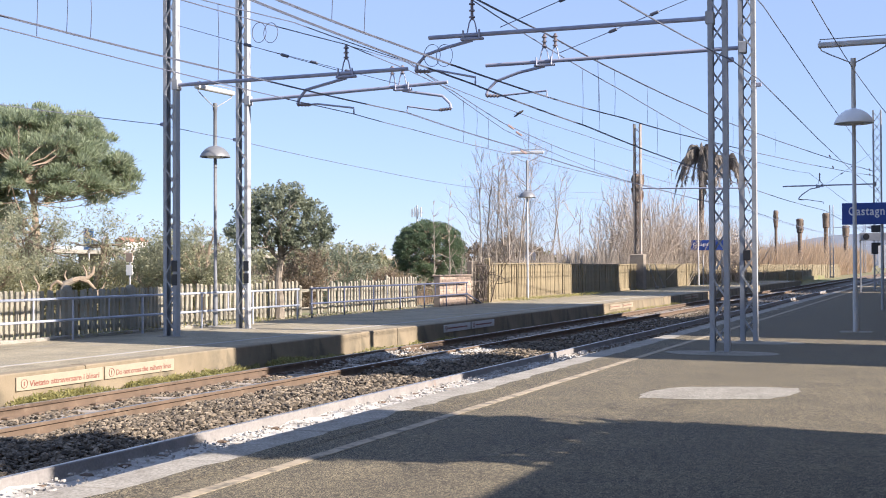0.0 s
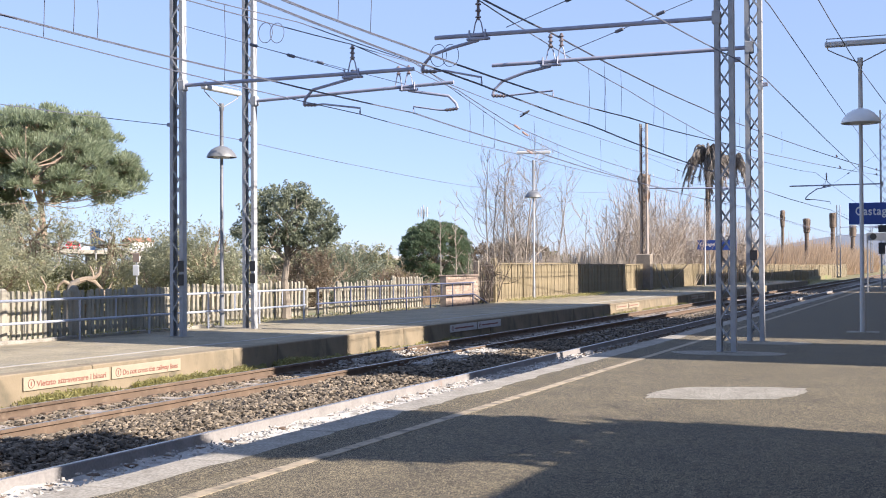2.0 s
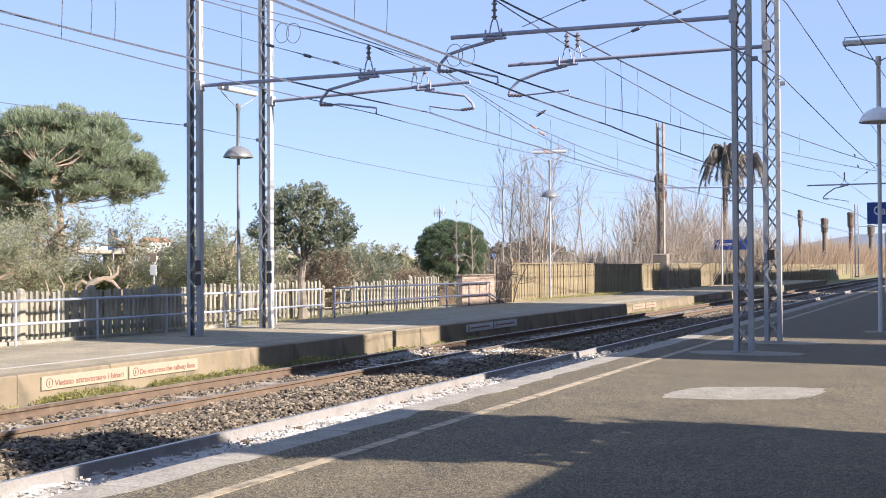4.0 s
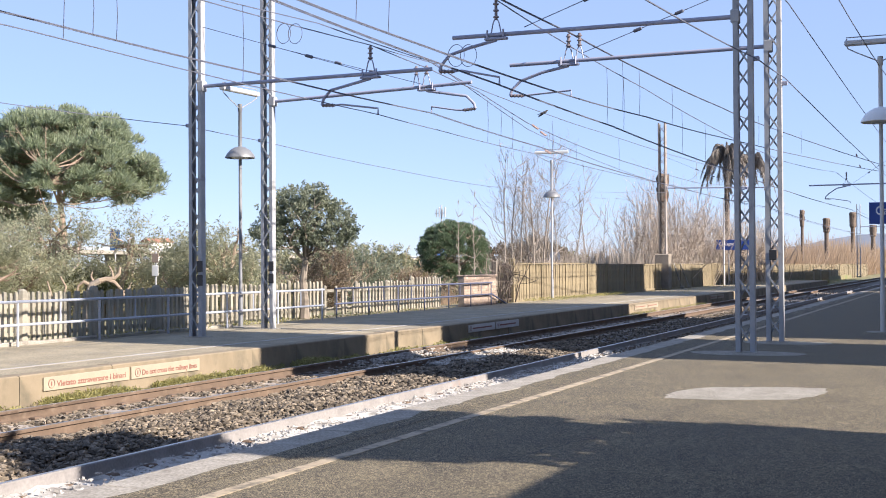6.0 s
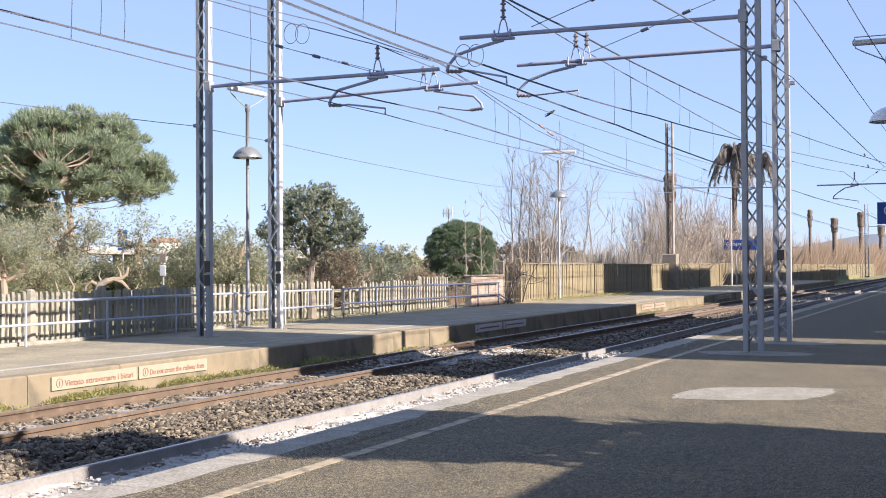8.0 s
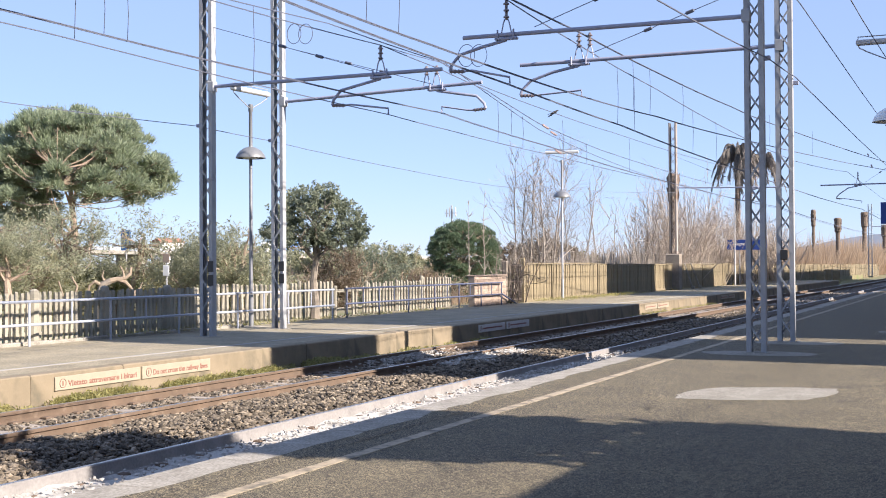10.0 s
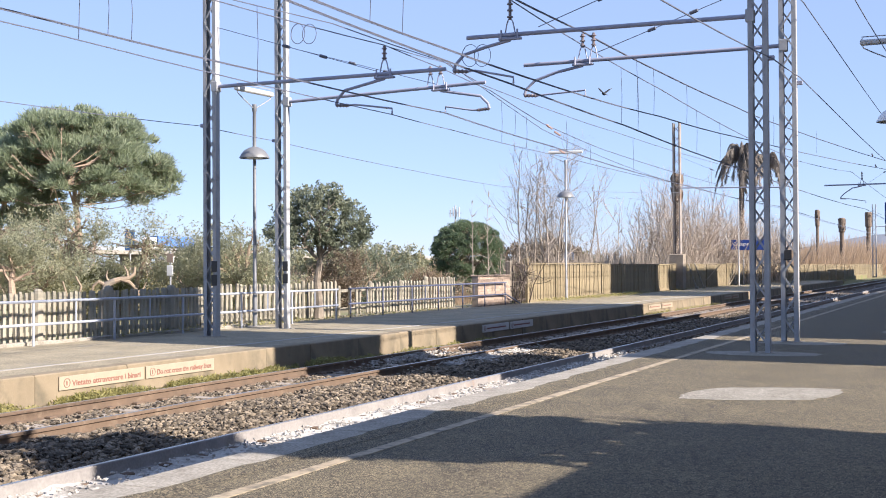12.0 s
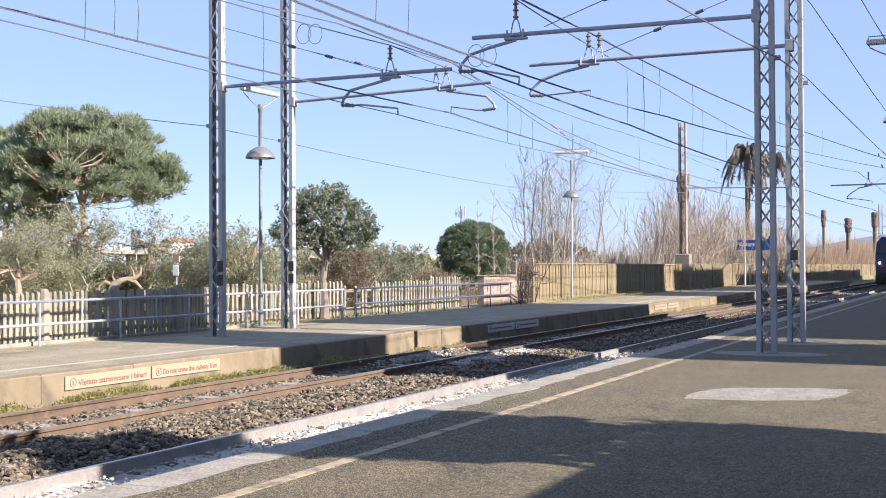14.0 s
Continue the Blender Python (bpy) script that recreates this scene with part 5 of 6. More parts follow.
# dense scrub that closes the view under the olives
for left, away, rx, rz, leaf, seed, label in ((44.0, 47, 3.2, 0.9, BUSH_LEAF, 51, "olive-brown scrub behind the fence"), (40.2, 47, 2.6, 0.85, IVY_LEAF, 52, "ivy-dark scrub under the olive trees"),
                                              (37.0, 48, 2.2, 0.9, BUSH_LEAF, 53, "tangled green scrub behind the fence"), (33.9, 47, 2.2, 0.6, BUSH_LEAF, 54, "low brown scrub behind the fence"),
                                              (31.2, 58, 2.0, 1.0, DRY_TWIG, 55, "dry brown shrub behind the fence"), (29.2, 56, 1.6, 1.35, RUSSET_LEAF, 56, "leafless grey-brown shrub beside the tree"),
                                              (27.1, 60, 1.5, 1.5, OAK_LEAF, 57, "leafy green shrub before the field"), (25.5, 62, 1.3, 1.15, DRY_TWIG, 58, "dry yellow-brown shrub with bare stalks"),
                                              (24.0, 62, 1.6, 0.8, RUSSET_LEAF, 59, "dry grass and twigs above the fence"), (21.6, 60, 1.8, 0.75, BUSH_LEAF, 60, "scrub beside the gate"),
                                              (20.2, 62, 1.2, 1.1, DRY_TWIG, 61, "bare brambles over the gate"), (19.8, 130, 5.0, 2.5, RUSSET_LEAF, 62, "brown leafless thicket behind poplars"),
                                              (17.6, 140, 5.0, 1.9, BUSH_LEAF, 63, "distant green thicket near the line"), (29.6, 120, 6.0, 2.1, OLIVE_LEAF, 64, "distant hazy grove of olives"), (27.4, 150, 6.0, 2.4, OLIVE_LEAF, 65, "distant pale grove of olives"),
                                              (25.4, 160, 3, 1.7, BUSH_LEAF, 66, "distant yellowish poplars in a row"), (34.6, 130, 9.0, 2.5, OLIVE_LEAF, 67, "distant grove seen between trunks"), (15.2, 150, 7, 1.8, RUSSET_LEAF, 68, "distant brown thicket behind the fence")):
    r = np.random.default_rng(seed)
    s = 1.0 if away < 100 else 2.0
    blobs = [(r.uniform(-0.7, 0.7) * rx, r.uniform(-0.5, 0.5), rz * r.uniform(0.6, 1.2), rx * 0.45, 1.0 * s, rz * r.uniform(0.6, 1.0)) for _ in range(7)]
    ob = thing("shrub", polar(left, away, -0.5), label, "shrub", "shrubs")
    ob.scale = (1.35, 1.35, 1.35) if away < 50 else (1.1, 1.1, 1.05)
    g = Geo()
    for i in range(8):
        limb(g, (r.uniform(-0.6, 0.6) * rx, 0, 0), (r.uniform(-0.5, 0.5), 0, 1), rz * 1.1, 0.03 * s, 2, r, 3, 0.4, 0.05, 0.6, 4)
    part("twig_tangle", g, BARK, ob)
    part("foliage", leaf_mesh("foliage", clump_points(blobs, 640 if away < 100 else 700, 30, 0.12 * s, seed, 0.4, 2.2, 0.97, 1.5 / s), 0.06 * s if away < 100 else 0.2, leaf, 0.3 if leaf is not DRY_TWIG else 0.1, 0, seed), None, ob)


def fallen_trunk():
    ob = thing("old_olive_stump", polar(39.3, 36.0, 0.22), "pruned old olive stump with twisted pale limbs", "tree stump", turn=39.3)
    ob.scale = (0.78, 0.78, 0.82)
    part("trunk", Geo().tube([(-0.42, 0, -0.9), (-0.5, 0.02, 0.1), (-0.52, 0, 0.65), (-0.38, 0, 1.02), (-0.1, -0.03, 1.14)], [0.2, 0.16, 0.14, 0.13, 0.11], 8), GREY_BARK, ob, smooth=True)
    for pts, r0 in (([(-0.14, -0.03, 1.13), (0.12, 0, 1.2), (0.4, -0.04, 1.22), (0.58, 0, 1.38), (0.62, 0.03, 1.62)], 0.1), ([(0.1, 0, 1.19), (0.42, -0.05, 1.08), (0.66, -0.03, 0.82), (0.8, 0, 0.5)], 0.085),
                    ([(-0.42, 0, 0.98), (-0.68, -0.02, 1.12), (-0.86, 0, 0.98), (-0.95, 0.03, 0.6)], 0.075), ([(0.36, -0.04, 1.22), (0.33, 0, 1.45), (0.22, 0.02, 1.66)], 0.05), ([(-0.3, 0, 1.05), (-0.42, 0.03, 1.3), (-0.36, 0, 1.5)], 0.05),
                    ([(0.7, -0.02, 0.74), (0.92, 0, 0.86), (1.02, 0, 1.08)], 0.04), ([(-1.9, 0, -0.5), (-1.75, 0, 0.5), (-1.95, 0, 1.15)], 0.06), ([(-1.2, 0.1, -0.5), (-1.45, 0.1, 0.4), (-1.3, 0.1, 0.95), (-1.5, 0.1, 1.3)], 0.07)):
        n = len(pts)
        part("limb", Geo().tube(pts, [r0 * (1 - 0.55 * i / (n - 1)) for i in range(n)], 7), BARK, ob, "twisted pale limb", smooth=True)


fallen_trunk()
# holm oak on the far platform
tree("holm_oak", (-17.95, 30.9, 0), "evergreen holm oak with a dark spreading crown on the platform", [(0, 0, -0.15), (0.03, 0, 0.5), (-0.03, 0, 1.1), (0.05, 0, 1.7), (0.08, 0, 2.2)], 0.135,
     [(0.0, 0, 3.15, 0.95, 1.0, 0.7), (-0.95, 0, 2.75, 0.6, 0.9, 0.6), (1.0, 0, 2.7, 0.6, 0.9, 0.55), (0.1, 0, 3.55, 0.75, 0.7, 0.45), (-0.55, 0, 3.2, 0.6, 0.7, 0.5), (0.7, 0, 3.15, 0.55, 0.7, 0.5),
      (-0.4, -0.2, 2.35, 0.95, 0.8, 0.3), (0.65, -0.2, 2.35, 0.85, 0.7, 0.3), (-1.1, 0, 2.5, 0.4, 0.6, 0.35), (1.25, 0, 2.55, 0.32, 0.5, 0.3)],
     GREY_BARK, OAK_LEAF, 1050, 26, 0.075, 0.047, 71, limbs=16, aspect=0.45, shell=0.4, group="platform trees", turn=30, gaps=0.87, spray=1.6, lump=2.8)
# clipped round pine
stone_pine("round_pine", polar(23.1, 110, -0.5), "dense dark green dome-shaped pine", 23.1, [(0, 0, 0), (0, 0, 0.9), (0, 0, 1.8), (0, 0, 2.6)], 0.25,
           (0, 0, 2.9, 3.1, 2.8, 3.1), 500, 12500, DARK_PINE, 72, length=0.2, blades=13, low=-0.5, deep=0.2, pad=(0.11, 0.16), bark=BARK, group="round pines",
           extra=[(-1.6, -1.6, 0.8, 0.7), (-0.4, -1.6, 0.7, 0.7), (0.9, -1.6, 0.7, 0.7), (2.0, -1.5, 0.8, 0.7), (3.0, -1.0, 0.8, 0.7), (0.3, 0.5, 1.3, 0.8), (-2.6, -0.9, 2.0, 0.7), (2.7, -0.8, 2.1, 0.7), (-2.0, -1.2, 1.7, 0.7), (-1.0, -1.5, 1.3, 0.7), (0.2, -1.5, 1.2, 0.7), (1.3, -1.4, 1.3, 0.7), (2.2, -1.1, 1.5, 0.7), (3.2, -0.5, 1.9, 0.6), (3.6, -0.5, 1.3, 0.6)])
ob = thing("antenna_mast", polar(23.65, 190, -0.5), "slim antenna mast behind the round pine", "antenna")
part("pole", Geo().tube([(0, 0, 0), (0, 0, 11.6)], 0.13, 6), GALV, ob)
for a in range(4):
    part("panel", Geo().box(-0.9 + a * 0.5, -0.75 + a * 0.5, -0.2, 0.0, 9.8, 11.0 + 0.3 * (a % 2), 0.02), LAMP_WHITE, ob)
part("spreader", Geo().tube([(-1.1, 0, 10.4), (1.1, 0, 10.4)], 0.06, 5), GALV, ob)


def bare_tree(at, height, label, seed, stems=1, spread=0.5, thick=0.05, depth=3, forks=3, mat_=None, group="bare trees", up=0.35, sway=0.15, reach=0.26, turn=0.0):
    """Upright leafless stems with fine side twigs that rise steeply."""
    r = np.random.default_rng(seed)
    ob = thing("bare_tree", at, label, "tree", group, turn)
    for k in range(stems):
        g = Geo()
        x = spread * (2 * (k + r.uniform(0.2, 0.8)) / stems - 1)
        q, d = Vector((x, r.uniform(-spread, spread) * 0.5, 0)), Vector((r.normal() * sway + 0.17 * x / max(spread, 0.1), r.normal() * sway, 1)).normalized()
        h = height * r.uniform(0.68, 1.0)
        pts = [q.copy()]
        for i in range(9):
            d = (d + Vector((r.normal() * sway * 0.7, r.normal() * sway * 0.7, 0.2))).normalized()
            q = q + d * h / 9
            pts.append(q.copy())
        g.tube(pts, [thick * (1 - 0.85 * i / 9) for i in range(10)], 5, ends=False)
        for i in range(2, 10):
            for j in range(3):
                limb(g, pts[i], Vector((r.normal() * 0.75, r.normal() * 0.75, 0.7)), h * reach * (1 - 0.07 * i) * r.uniform(0.5, 1.2), max(0.016, thick * 0.4 * (1 - i / 11)), depth - 1, r, forks, 0.3, up * 0.4, 0.62, 4)
        part("stem", g, mat_ or BARE_BARK, ob)


def thicket(at, height, label, seed, stems=40, spread=2.2, turn=0.0):
    """A leafless thicket: straight stems that fan out from the ground and fork into fine twigs."""
    r = np.random.default_rng(seed)
    ob = thing("thicket", at, label, "shrub", "leafless thickets", turn)
    g = Geo()
    for k in range(stems):
        x = r.uniform(-spread, spread)
        d = Vector((0.32 * r.normal(), 0.2 * r.normal(), 1)).normalized()
        h = height * r.uniform(0.5, 1.0) * (1 - 0.25 * (x / spread) ** 2)
        q = Vector((x, r.uniform(-1, 1), 0))
        pts = [q + d * h * t + Vector((0, 0, 0.15 * t * t)) for t in (0, 0.35, 0.7, 1.0)]
        g.tube(pts, [0.04, 0.03, 0.022, 0.012], 4, ends=False)
        for i in (1, 1, 2, 2, 2):
            limb(g, pts[i].lerp(pts[i + 1], r.random()), d + Vector((r.normal() * 0.5, r.normal() * 0.4, 0.2)), h * r.uniform(0.18, 0.38), 0.02, 1, r, 3, 0.25, 0.1, 0.65, 3)
    part("twig_tangle", g, THICKET, ob, "pale leafless stems", kind="stuff")


bare_tree(polar(19.7, 66, -0.5), 9.4, "leafless pale poplar clump behind the concrete fence", 81, stems=6, spread=1.0, thick=0.068, sway=0.08, turn=20, reach=0.34)
bare_tree(polar(18.5, 70, -0.5), 8.2, "leafless pale sapling clump beside the lamp", 82, stems=5, spread=0.9, thick=0.06, sway=0.09, turn=18, reach=0.34)
bare_tree(polar(22.5, 58, -0.5), 6.3, "thin bare sapling leaning before the round pine", 83, stems=2, spread=0.35, thick=0.04, depth=1, sway=0.1, reach=0.16)
bare_tree(polar(16.4, 74, -0.5), 7.3, "thin bare saplings behind the fence", 84, stems=2, spread=0.9, thick=0.06, sway=0.05, depth=2, reach=0.2, turn=16)
bare_tree(polar(15.2, 76, -0.5), 6.6, "slender bare sapling above the thicket", 86, stems=1, spread=0.3, thick=0.06, sway=0.05, depth=2, reach=0.2)
for i, (a, d, h) in enumerate(((14.3, 82, 5.2), (13.6, 84, 6.6), (12.9, 88, 6.9), (12.2, 92, 6.8), (11.5, 94, 6.2), (10.9, 98, 5.4), (10.2, 102, 5.4), (9.4, 106, 5.2), (8.6, 112, 5.4))):
    thicket(polar(a, d, -0.5), h, "leafless pinkish-grey thicket behind the fence", 185 + i, 44, 1.9, a)


def reeds(left0, left1, away0, away1, height, n, label, seed, material, lean=0.22, beside=False):
    """A stand of dry reeds: many thin leaning stems."""
    r = np.random.default_rng(seed)
    ang, dist = r.uniform(left0, left1, n), r.uniform(away0, away1, n)
    if beside:
        base = np.stack([-18.3 - 7 * r.random(n) ** 1.5, r.uniform(away0, away1, n), np.full(n, -0.6)], 1)
        dist = base[:, 1]
        ang = np.degrees(np.arctan2(-base[:, 0], base[:, 1])) * 3
    else:
        base = np.stack([-dist * np.sin(np.radians(ang)), dist * np.cos(np.radians(ang)), np.full(n, -0.6)], 1)
    h = height * r.uniform(0.55, 1.0, n) * (0.8 + 0.25 * np.sin(ang * 2.3) * np.sin(ang * 5.1 + 1))
    tip = base + np.stack([r.normal(0, lean, n) * h, r.normal(0, lean, n) * h, h], 1)
    mid = (base + tip) / 2 + r.normal(0, 0.04, (n, 3)) * h[:, None]
    w = (0.010 + 0.0011 * dist * 0.2)[:, None] * np.array([[0.93, 0.36, 0]])
    v = np.stack([base - w, base + w, mid + w * 0.8, mid - w * 0.8, tip], 1).reshape(-1, 3)
    f = []
    for i in range(n):
        k = 5 * i
        f += [(k, k + 1, k + 2, k + 3), (k + 3, k + 2, k + 4)]
    me = bpy.data.meshes.new("reeds")
    me.from_pydata(v.tolist(), [], f)
    me.materials.append(material)
    me.update()
    tagged(new("reeds", me), label, "reeds", kind="stuff")


reeds(0, 0, 62, 112, 4.2, 4200, "dry pinkish reeds behind the fence", 101, BARE_BARK, 0.13, True)
reeds(0, 0, 112, 190, 5.2, 9000, "orange dry reeds beyond the platform end", 102, REED, 0.2, True)
reeds(0, 0, 180, 360, 7.4, 9000, "tall orange reeds far along the line", 105, REED, 0.2, True)
reeds(23.0, 26.5, 57, 62, 1.5, 500, "dry yellow stalks above the fence", 103, REED, 0.25)


def palm(at, h, label, fronds, seed, r0=0.26, stub=False):
    r = np.random.default_rng(seed)
    ob = thing("palm_tree", at, label, "palm", "palm trees")
    prof = []
    n = 18
    for i in range(n + 1):
        z = h * i / n
        prof += [(r0 * (1.05 + 0.12 * r.random()) * (0.9 if i < n * 0.75 else 1.0), z), (r0 * (0.9 + 0.06 * r.random()), z + h / n * 0.5)]
    if stub:
        prof = [(a, z) for a, z in prof if z < h * 0.72] + [(r0 * 1.0, h * 0.76), (r0 * 1.4, h * 0.78), (r0 * 1.45, h * 0.9), (r0 * 1.55, h * 0.98), (r0 * 1.2, h), (0, h)]
    part("trunk", Geo().lathe(0, 0, prof, 12), PALM_BARK, ob)
    if stub:
        for i in range(30):
            a, z = r.uniform(0, 6.28), r.uniform(h * 0.79, h * 0.97)
            q = Vector((math.cos(a), math.sin(a), 0))
            part("leaf_base", Geo().tube([q * r0 * 1.35 + Vector((0, 0, z)), q * r0 * 1.65 + Vector((0, 0, z + 0.3))], [0.07, 0.03], 4), PALM_BARK, ob, "cut leaf base")
    for i in range(fronds):
        a = r.uniform(0, 6.28)
        L = r.uniform(2.4, 3.7)
        out = Vector((math.cos(a), math.sin(a), 0))
        g = Geo()
        e = r.uniform(-0.3, 1.25)
        pts = [Vector((0, 0, h)) + out * L * (0.95 * t - 0.3 * t * t) * math.cos(e) + Vector((0, 0, L * (t * math.sin(e) - 0.85 * t * t))) for t in np.linspace(0, 1, 7)]
        g.tube(pts, [0.04, 0.035, 0.03, 0.025, 0.02, 0.015, 0.008], 4)
        side = out.cross(Vector((0, 0, 1)))
        for j in range(1, 7):
            for k in range(5):
                q = pts[j - 1] + (pts[j] - pts[j - 1]) * (k / 5)
                for s in (-1, 1):
                    tip = q + side * s * 0.22 + Vector((0, 0, -0.7 * r.uniform(0.5, 1.2))) + out * 0.12
                    g.poly([q, q + (pts[j] - pts[j - 1]) * 0.32, tip])
        part("frond", g, PALM_LEAF, ob, "grey withered hanging frond")


palm(polar(10.35, 104, -0.5), 11.4, "dying palm with drooping grey fronds", 64, 111, 0.22)
palm(polar(9.25, 116, -0.5), 11.6, "dead palm with a few collapsed fronds", 30, 112, 0.23)
for a, d, h, s in ((7.03, 150, 8.6, 113), (5.98, 178, 8.6, 114), (4.85, 219, 11.0, 115), (4.0, 265, 10.2, 116), (13.27, 82, 8.2, 117)):
    palm(polar(a, d, -0.6), h, "dead palm trunk cropped to a stub", 0, s, (0.0012 if a > 7 else 0.0018) * d if d > 100 else 0.26, True)

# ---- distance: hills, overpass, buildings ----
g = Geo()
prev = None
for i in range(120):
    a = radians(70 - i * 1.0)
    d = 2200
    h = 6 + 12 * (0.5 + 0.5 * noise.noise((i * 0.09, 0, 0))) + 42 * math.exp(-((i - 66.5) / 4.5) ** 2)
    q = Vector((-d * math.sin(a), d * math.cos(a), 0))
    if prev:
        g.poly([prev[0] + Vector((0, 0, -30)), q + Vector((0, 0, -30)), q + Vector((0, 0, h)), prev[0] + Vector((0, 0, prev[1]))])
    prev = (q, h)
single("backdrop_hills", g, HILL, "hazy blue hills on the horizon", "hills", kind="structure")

ROAD_A, ROAD_B = polar(24.0, 420, 4.1), polar(41.0, 280, 5.7)


def on_road(left):
    """How far along the overpass, from ROAD_A to ROAD_B, the direction left of the track meets it."""
    d = polar(left, 1.0)
    e = ROAD_B - ROAD_A
    return (ROAD_A.y * d.x - ROAD_A.x * d.y) / (e.x * d.y - e.y * d.x)


def overpass():
    e = (ROAD_B - ROAD_A) * 4.4
    L, turn = e.length, math.degrees(math.atan2(e.y, e.x))
    tilt = -math.degrees(math.asin(e.z / L))
    ob = tagged(new("overpass"), "low concrete road overpass with a guard rail", "bridge", kind="structure")
    ob.matrix_basis = Matrix.Translation(ROAD_A - (ROAD_B - ROAD_A) * 1.3) @ pose(0, 0, 0, 0, 0, turn) @ pose(0, 0, 0, 0, tilt, 0)
    part("deck", Geo().box(0, L, -5, 5, -0.9, 0, 0.05), KERB, ob)
    for s in (-4.9, 4.9):
        g = Geo().box(0, L, s - 0.05, s + 0.05, 0.45, 0.72)
        part("guard_rail", g, GALV, ob)
    post = Geo().box(-0.06, 0.06, -0.06, 0.06, 0, 0.7).mesh("rail_post", GALV)
    for i in range(int(L / 4)):
        part("rail_post", post, None, ob).location = (i * 4.0, 4.9, 0)
    pier = Geo().box(-0.6, 0.6, -4, 4, -12, -0.9, 0.05).mesh("pier", KERB)
    for i in range(int(L / 22)):
        part("pier", pier, None, ob).location = (i * 22.0 + 6, 0, 0)
    return turn, tilt


ROAD_TURN, ROAD_TILT = overpass()


def house(left, away, w, d, h, label, wall=WALL_WHITE, turn=0.0, z=-0.7):
    ob = thing("house", polar(left, away, z), label, "house", "far houses", turn)
    part("wall", Geo().box(-w / 2, w / 2, -d / 2, d / 2, 0, h), wall, ob)
    part("roof", Geo().prism([(-w / 2 - 0.4, h), (w / 2 + 0.4, h), (w / 2 + 0.4, h + 0.25), (0, h + 1.6), (-w / 2 - 0.4, h + 0.25)], -d / 2 - 0.4, d / 2 + 0.4), ROOF_TILE, ob)
    for i in range(int(w / 2.6)):
        wd = part("window", Geo().box(-w / 2 + 0.8 + i * 2.6, -w / 2 + 1.8 + i * 2.6, -d / 2 - 0.03, -d / 2 + 0.02, h * 0.55, h * 0.55 + 1.3), GLASS_DARK, ob)
        part("sill", Geo().box(-w / 2 + 0.7 + i * 2.6, -w / 2 + 1.9 + i * 2.6, -d / 2 - 0.12, -d / 2, h * 0.55 - 0.1, h * 0.55), WALL_WHITE, wd)


house(36.9, 430, 9, 8, 11.0, "white house beyond the overpass", turn=-30)

# ---- unseen things behind the viewpoint, added to shade the platforms ----
def shade_block(x0, x1, y0, y1, h, label, upper=None):
    """An unseen plastered block added to cast shade; upper is (y0, y1, h) of a second block that is set along the wall
    above it.
    """
    ob = thing("unseen_block", ((x0 + x1) / 2, (y0 + y1) / 2, 0), label, "building", "station buildings")
    if upper:
        part("upper_storey", Geo().box((x0 - x1) / 2 + 0.01, (x1 - x0) / 2 - 0.01, upper[0] - (y0 + y1) / 2, upper[1] - (y0 + y1) / 2, h + 0.25, upper[2]), WALL_OCHRE, ob)
    w, d = (x1 - x0) / 2, (y1 - y0) / 2
    part("wall", Geo().box(-w, w, -d, d, -0.2, h), WALL_OCHRE, ob)
    part("cornice", Geo().box(-w - 0.25, w + 0.25, -d - 0.12, d + 0.12, h, h + 0.25, 0.03), WALL_WHITE, ob)
    if not upper:
        part("roof", Geo().prism([(-w - 0.3, h + 0.25), (w + 0.3, h + 0.25), (0, h + 1.2)], -d - 0.1, d + 0.1), ROOF_TILE, ob)
    for i in range(int(d * 2 / 3.2)):
        wd = part("window", Geo().box(-w - 0.03, -w + 0.02, -d + 1.0 + i * 3.2, -d + 2.0 + i * 3.2, 1.0, 2.4), GLASS_DARK, ob)
        part("sill", Geo().box(-w - 0.14, -w - 0.002, -d + 0.9 + i * 3.2, -d + 2.1 + i * 3.2, 0.9, 1.0), WALL_WHITE, wd)


# unseen blocks, each placed and sized by where its shadow should fall
shade_block(4.6, 11.0, 3.4, 9.85, 3.89, "unseen ochre block shading the foreground asphalt")
shade_block(4.5, 12.0, 18.3, 22.4, 8.75, "unseen tall ochre block shading the masts and far fence", (17.4, 20.9, 17.0))
shade_block(4.5, 12.0, 24.7, 25.75, 8.5, "unseen narrow ochre block trimming a sunlit strip")
shade_block(4.5, 12.0, 25.9, 43.3, 12.45, "unseen ochre block with tiled roof shading both platforms")
shade_block(4.5, 12.0, 43.5, 56.6, 6.9, "unseen low ochre block shading the near platform and track")
shade_block(2.6, 11.0, -34.0, 3.2, 15.0, "unseen tall ochre block with windows cutting sky light")
shade_block(4.5, 12.0, 56.8, 66.0, 15.3, "unseen tall ochre block shading the far slab fence")
shade_block(4.5, 12.0, 69.0, 83.0, 13.6, "unseen ochre block shading the line further off")
shade_block(4.5, 12.0, 88.0, 180.0, 13.2, "unseen long ochre block shading the far end of the line")
# unseen roof added overhead to deepen the shade on the near asphalt
ob = thing("sky_blocker", (0, 0, 0), "unseen flat roof on posts cutting sky light on the foreground", "awning")
part("roof", Geo().box(-3.0, 2.6, -33.0, 4.6, 4.2, 4.42, 0.03), WALL_OCHRE, ob)
for y in (-30, -24, -18, -12, -6):
    part("post", Geo().tube([(-1.7, y, 0), (-1.7, y, 4.2)], 0.08, 10), GALV, ob)
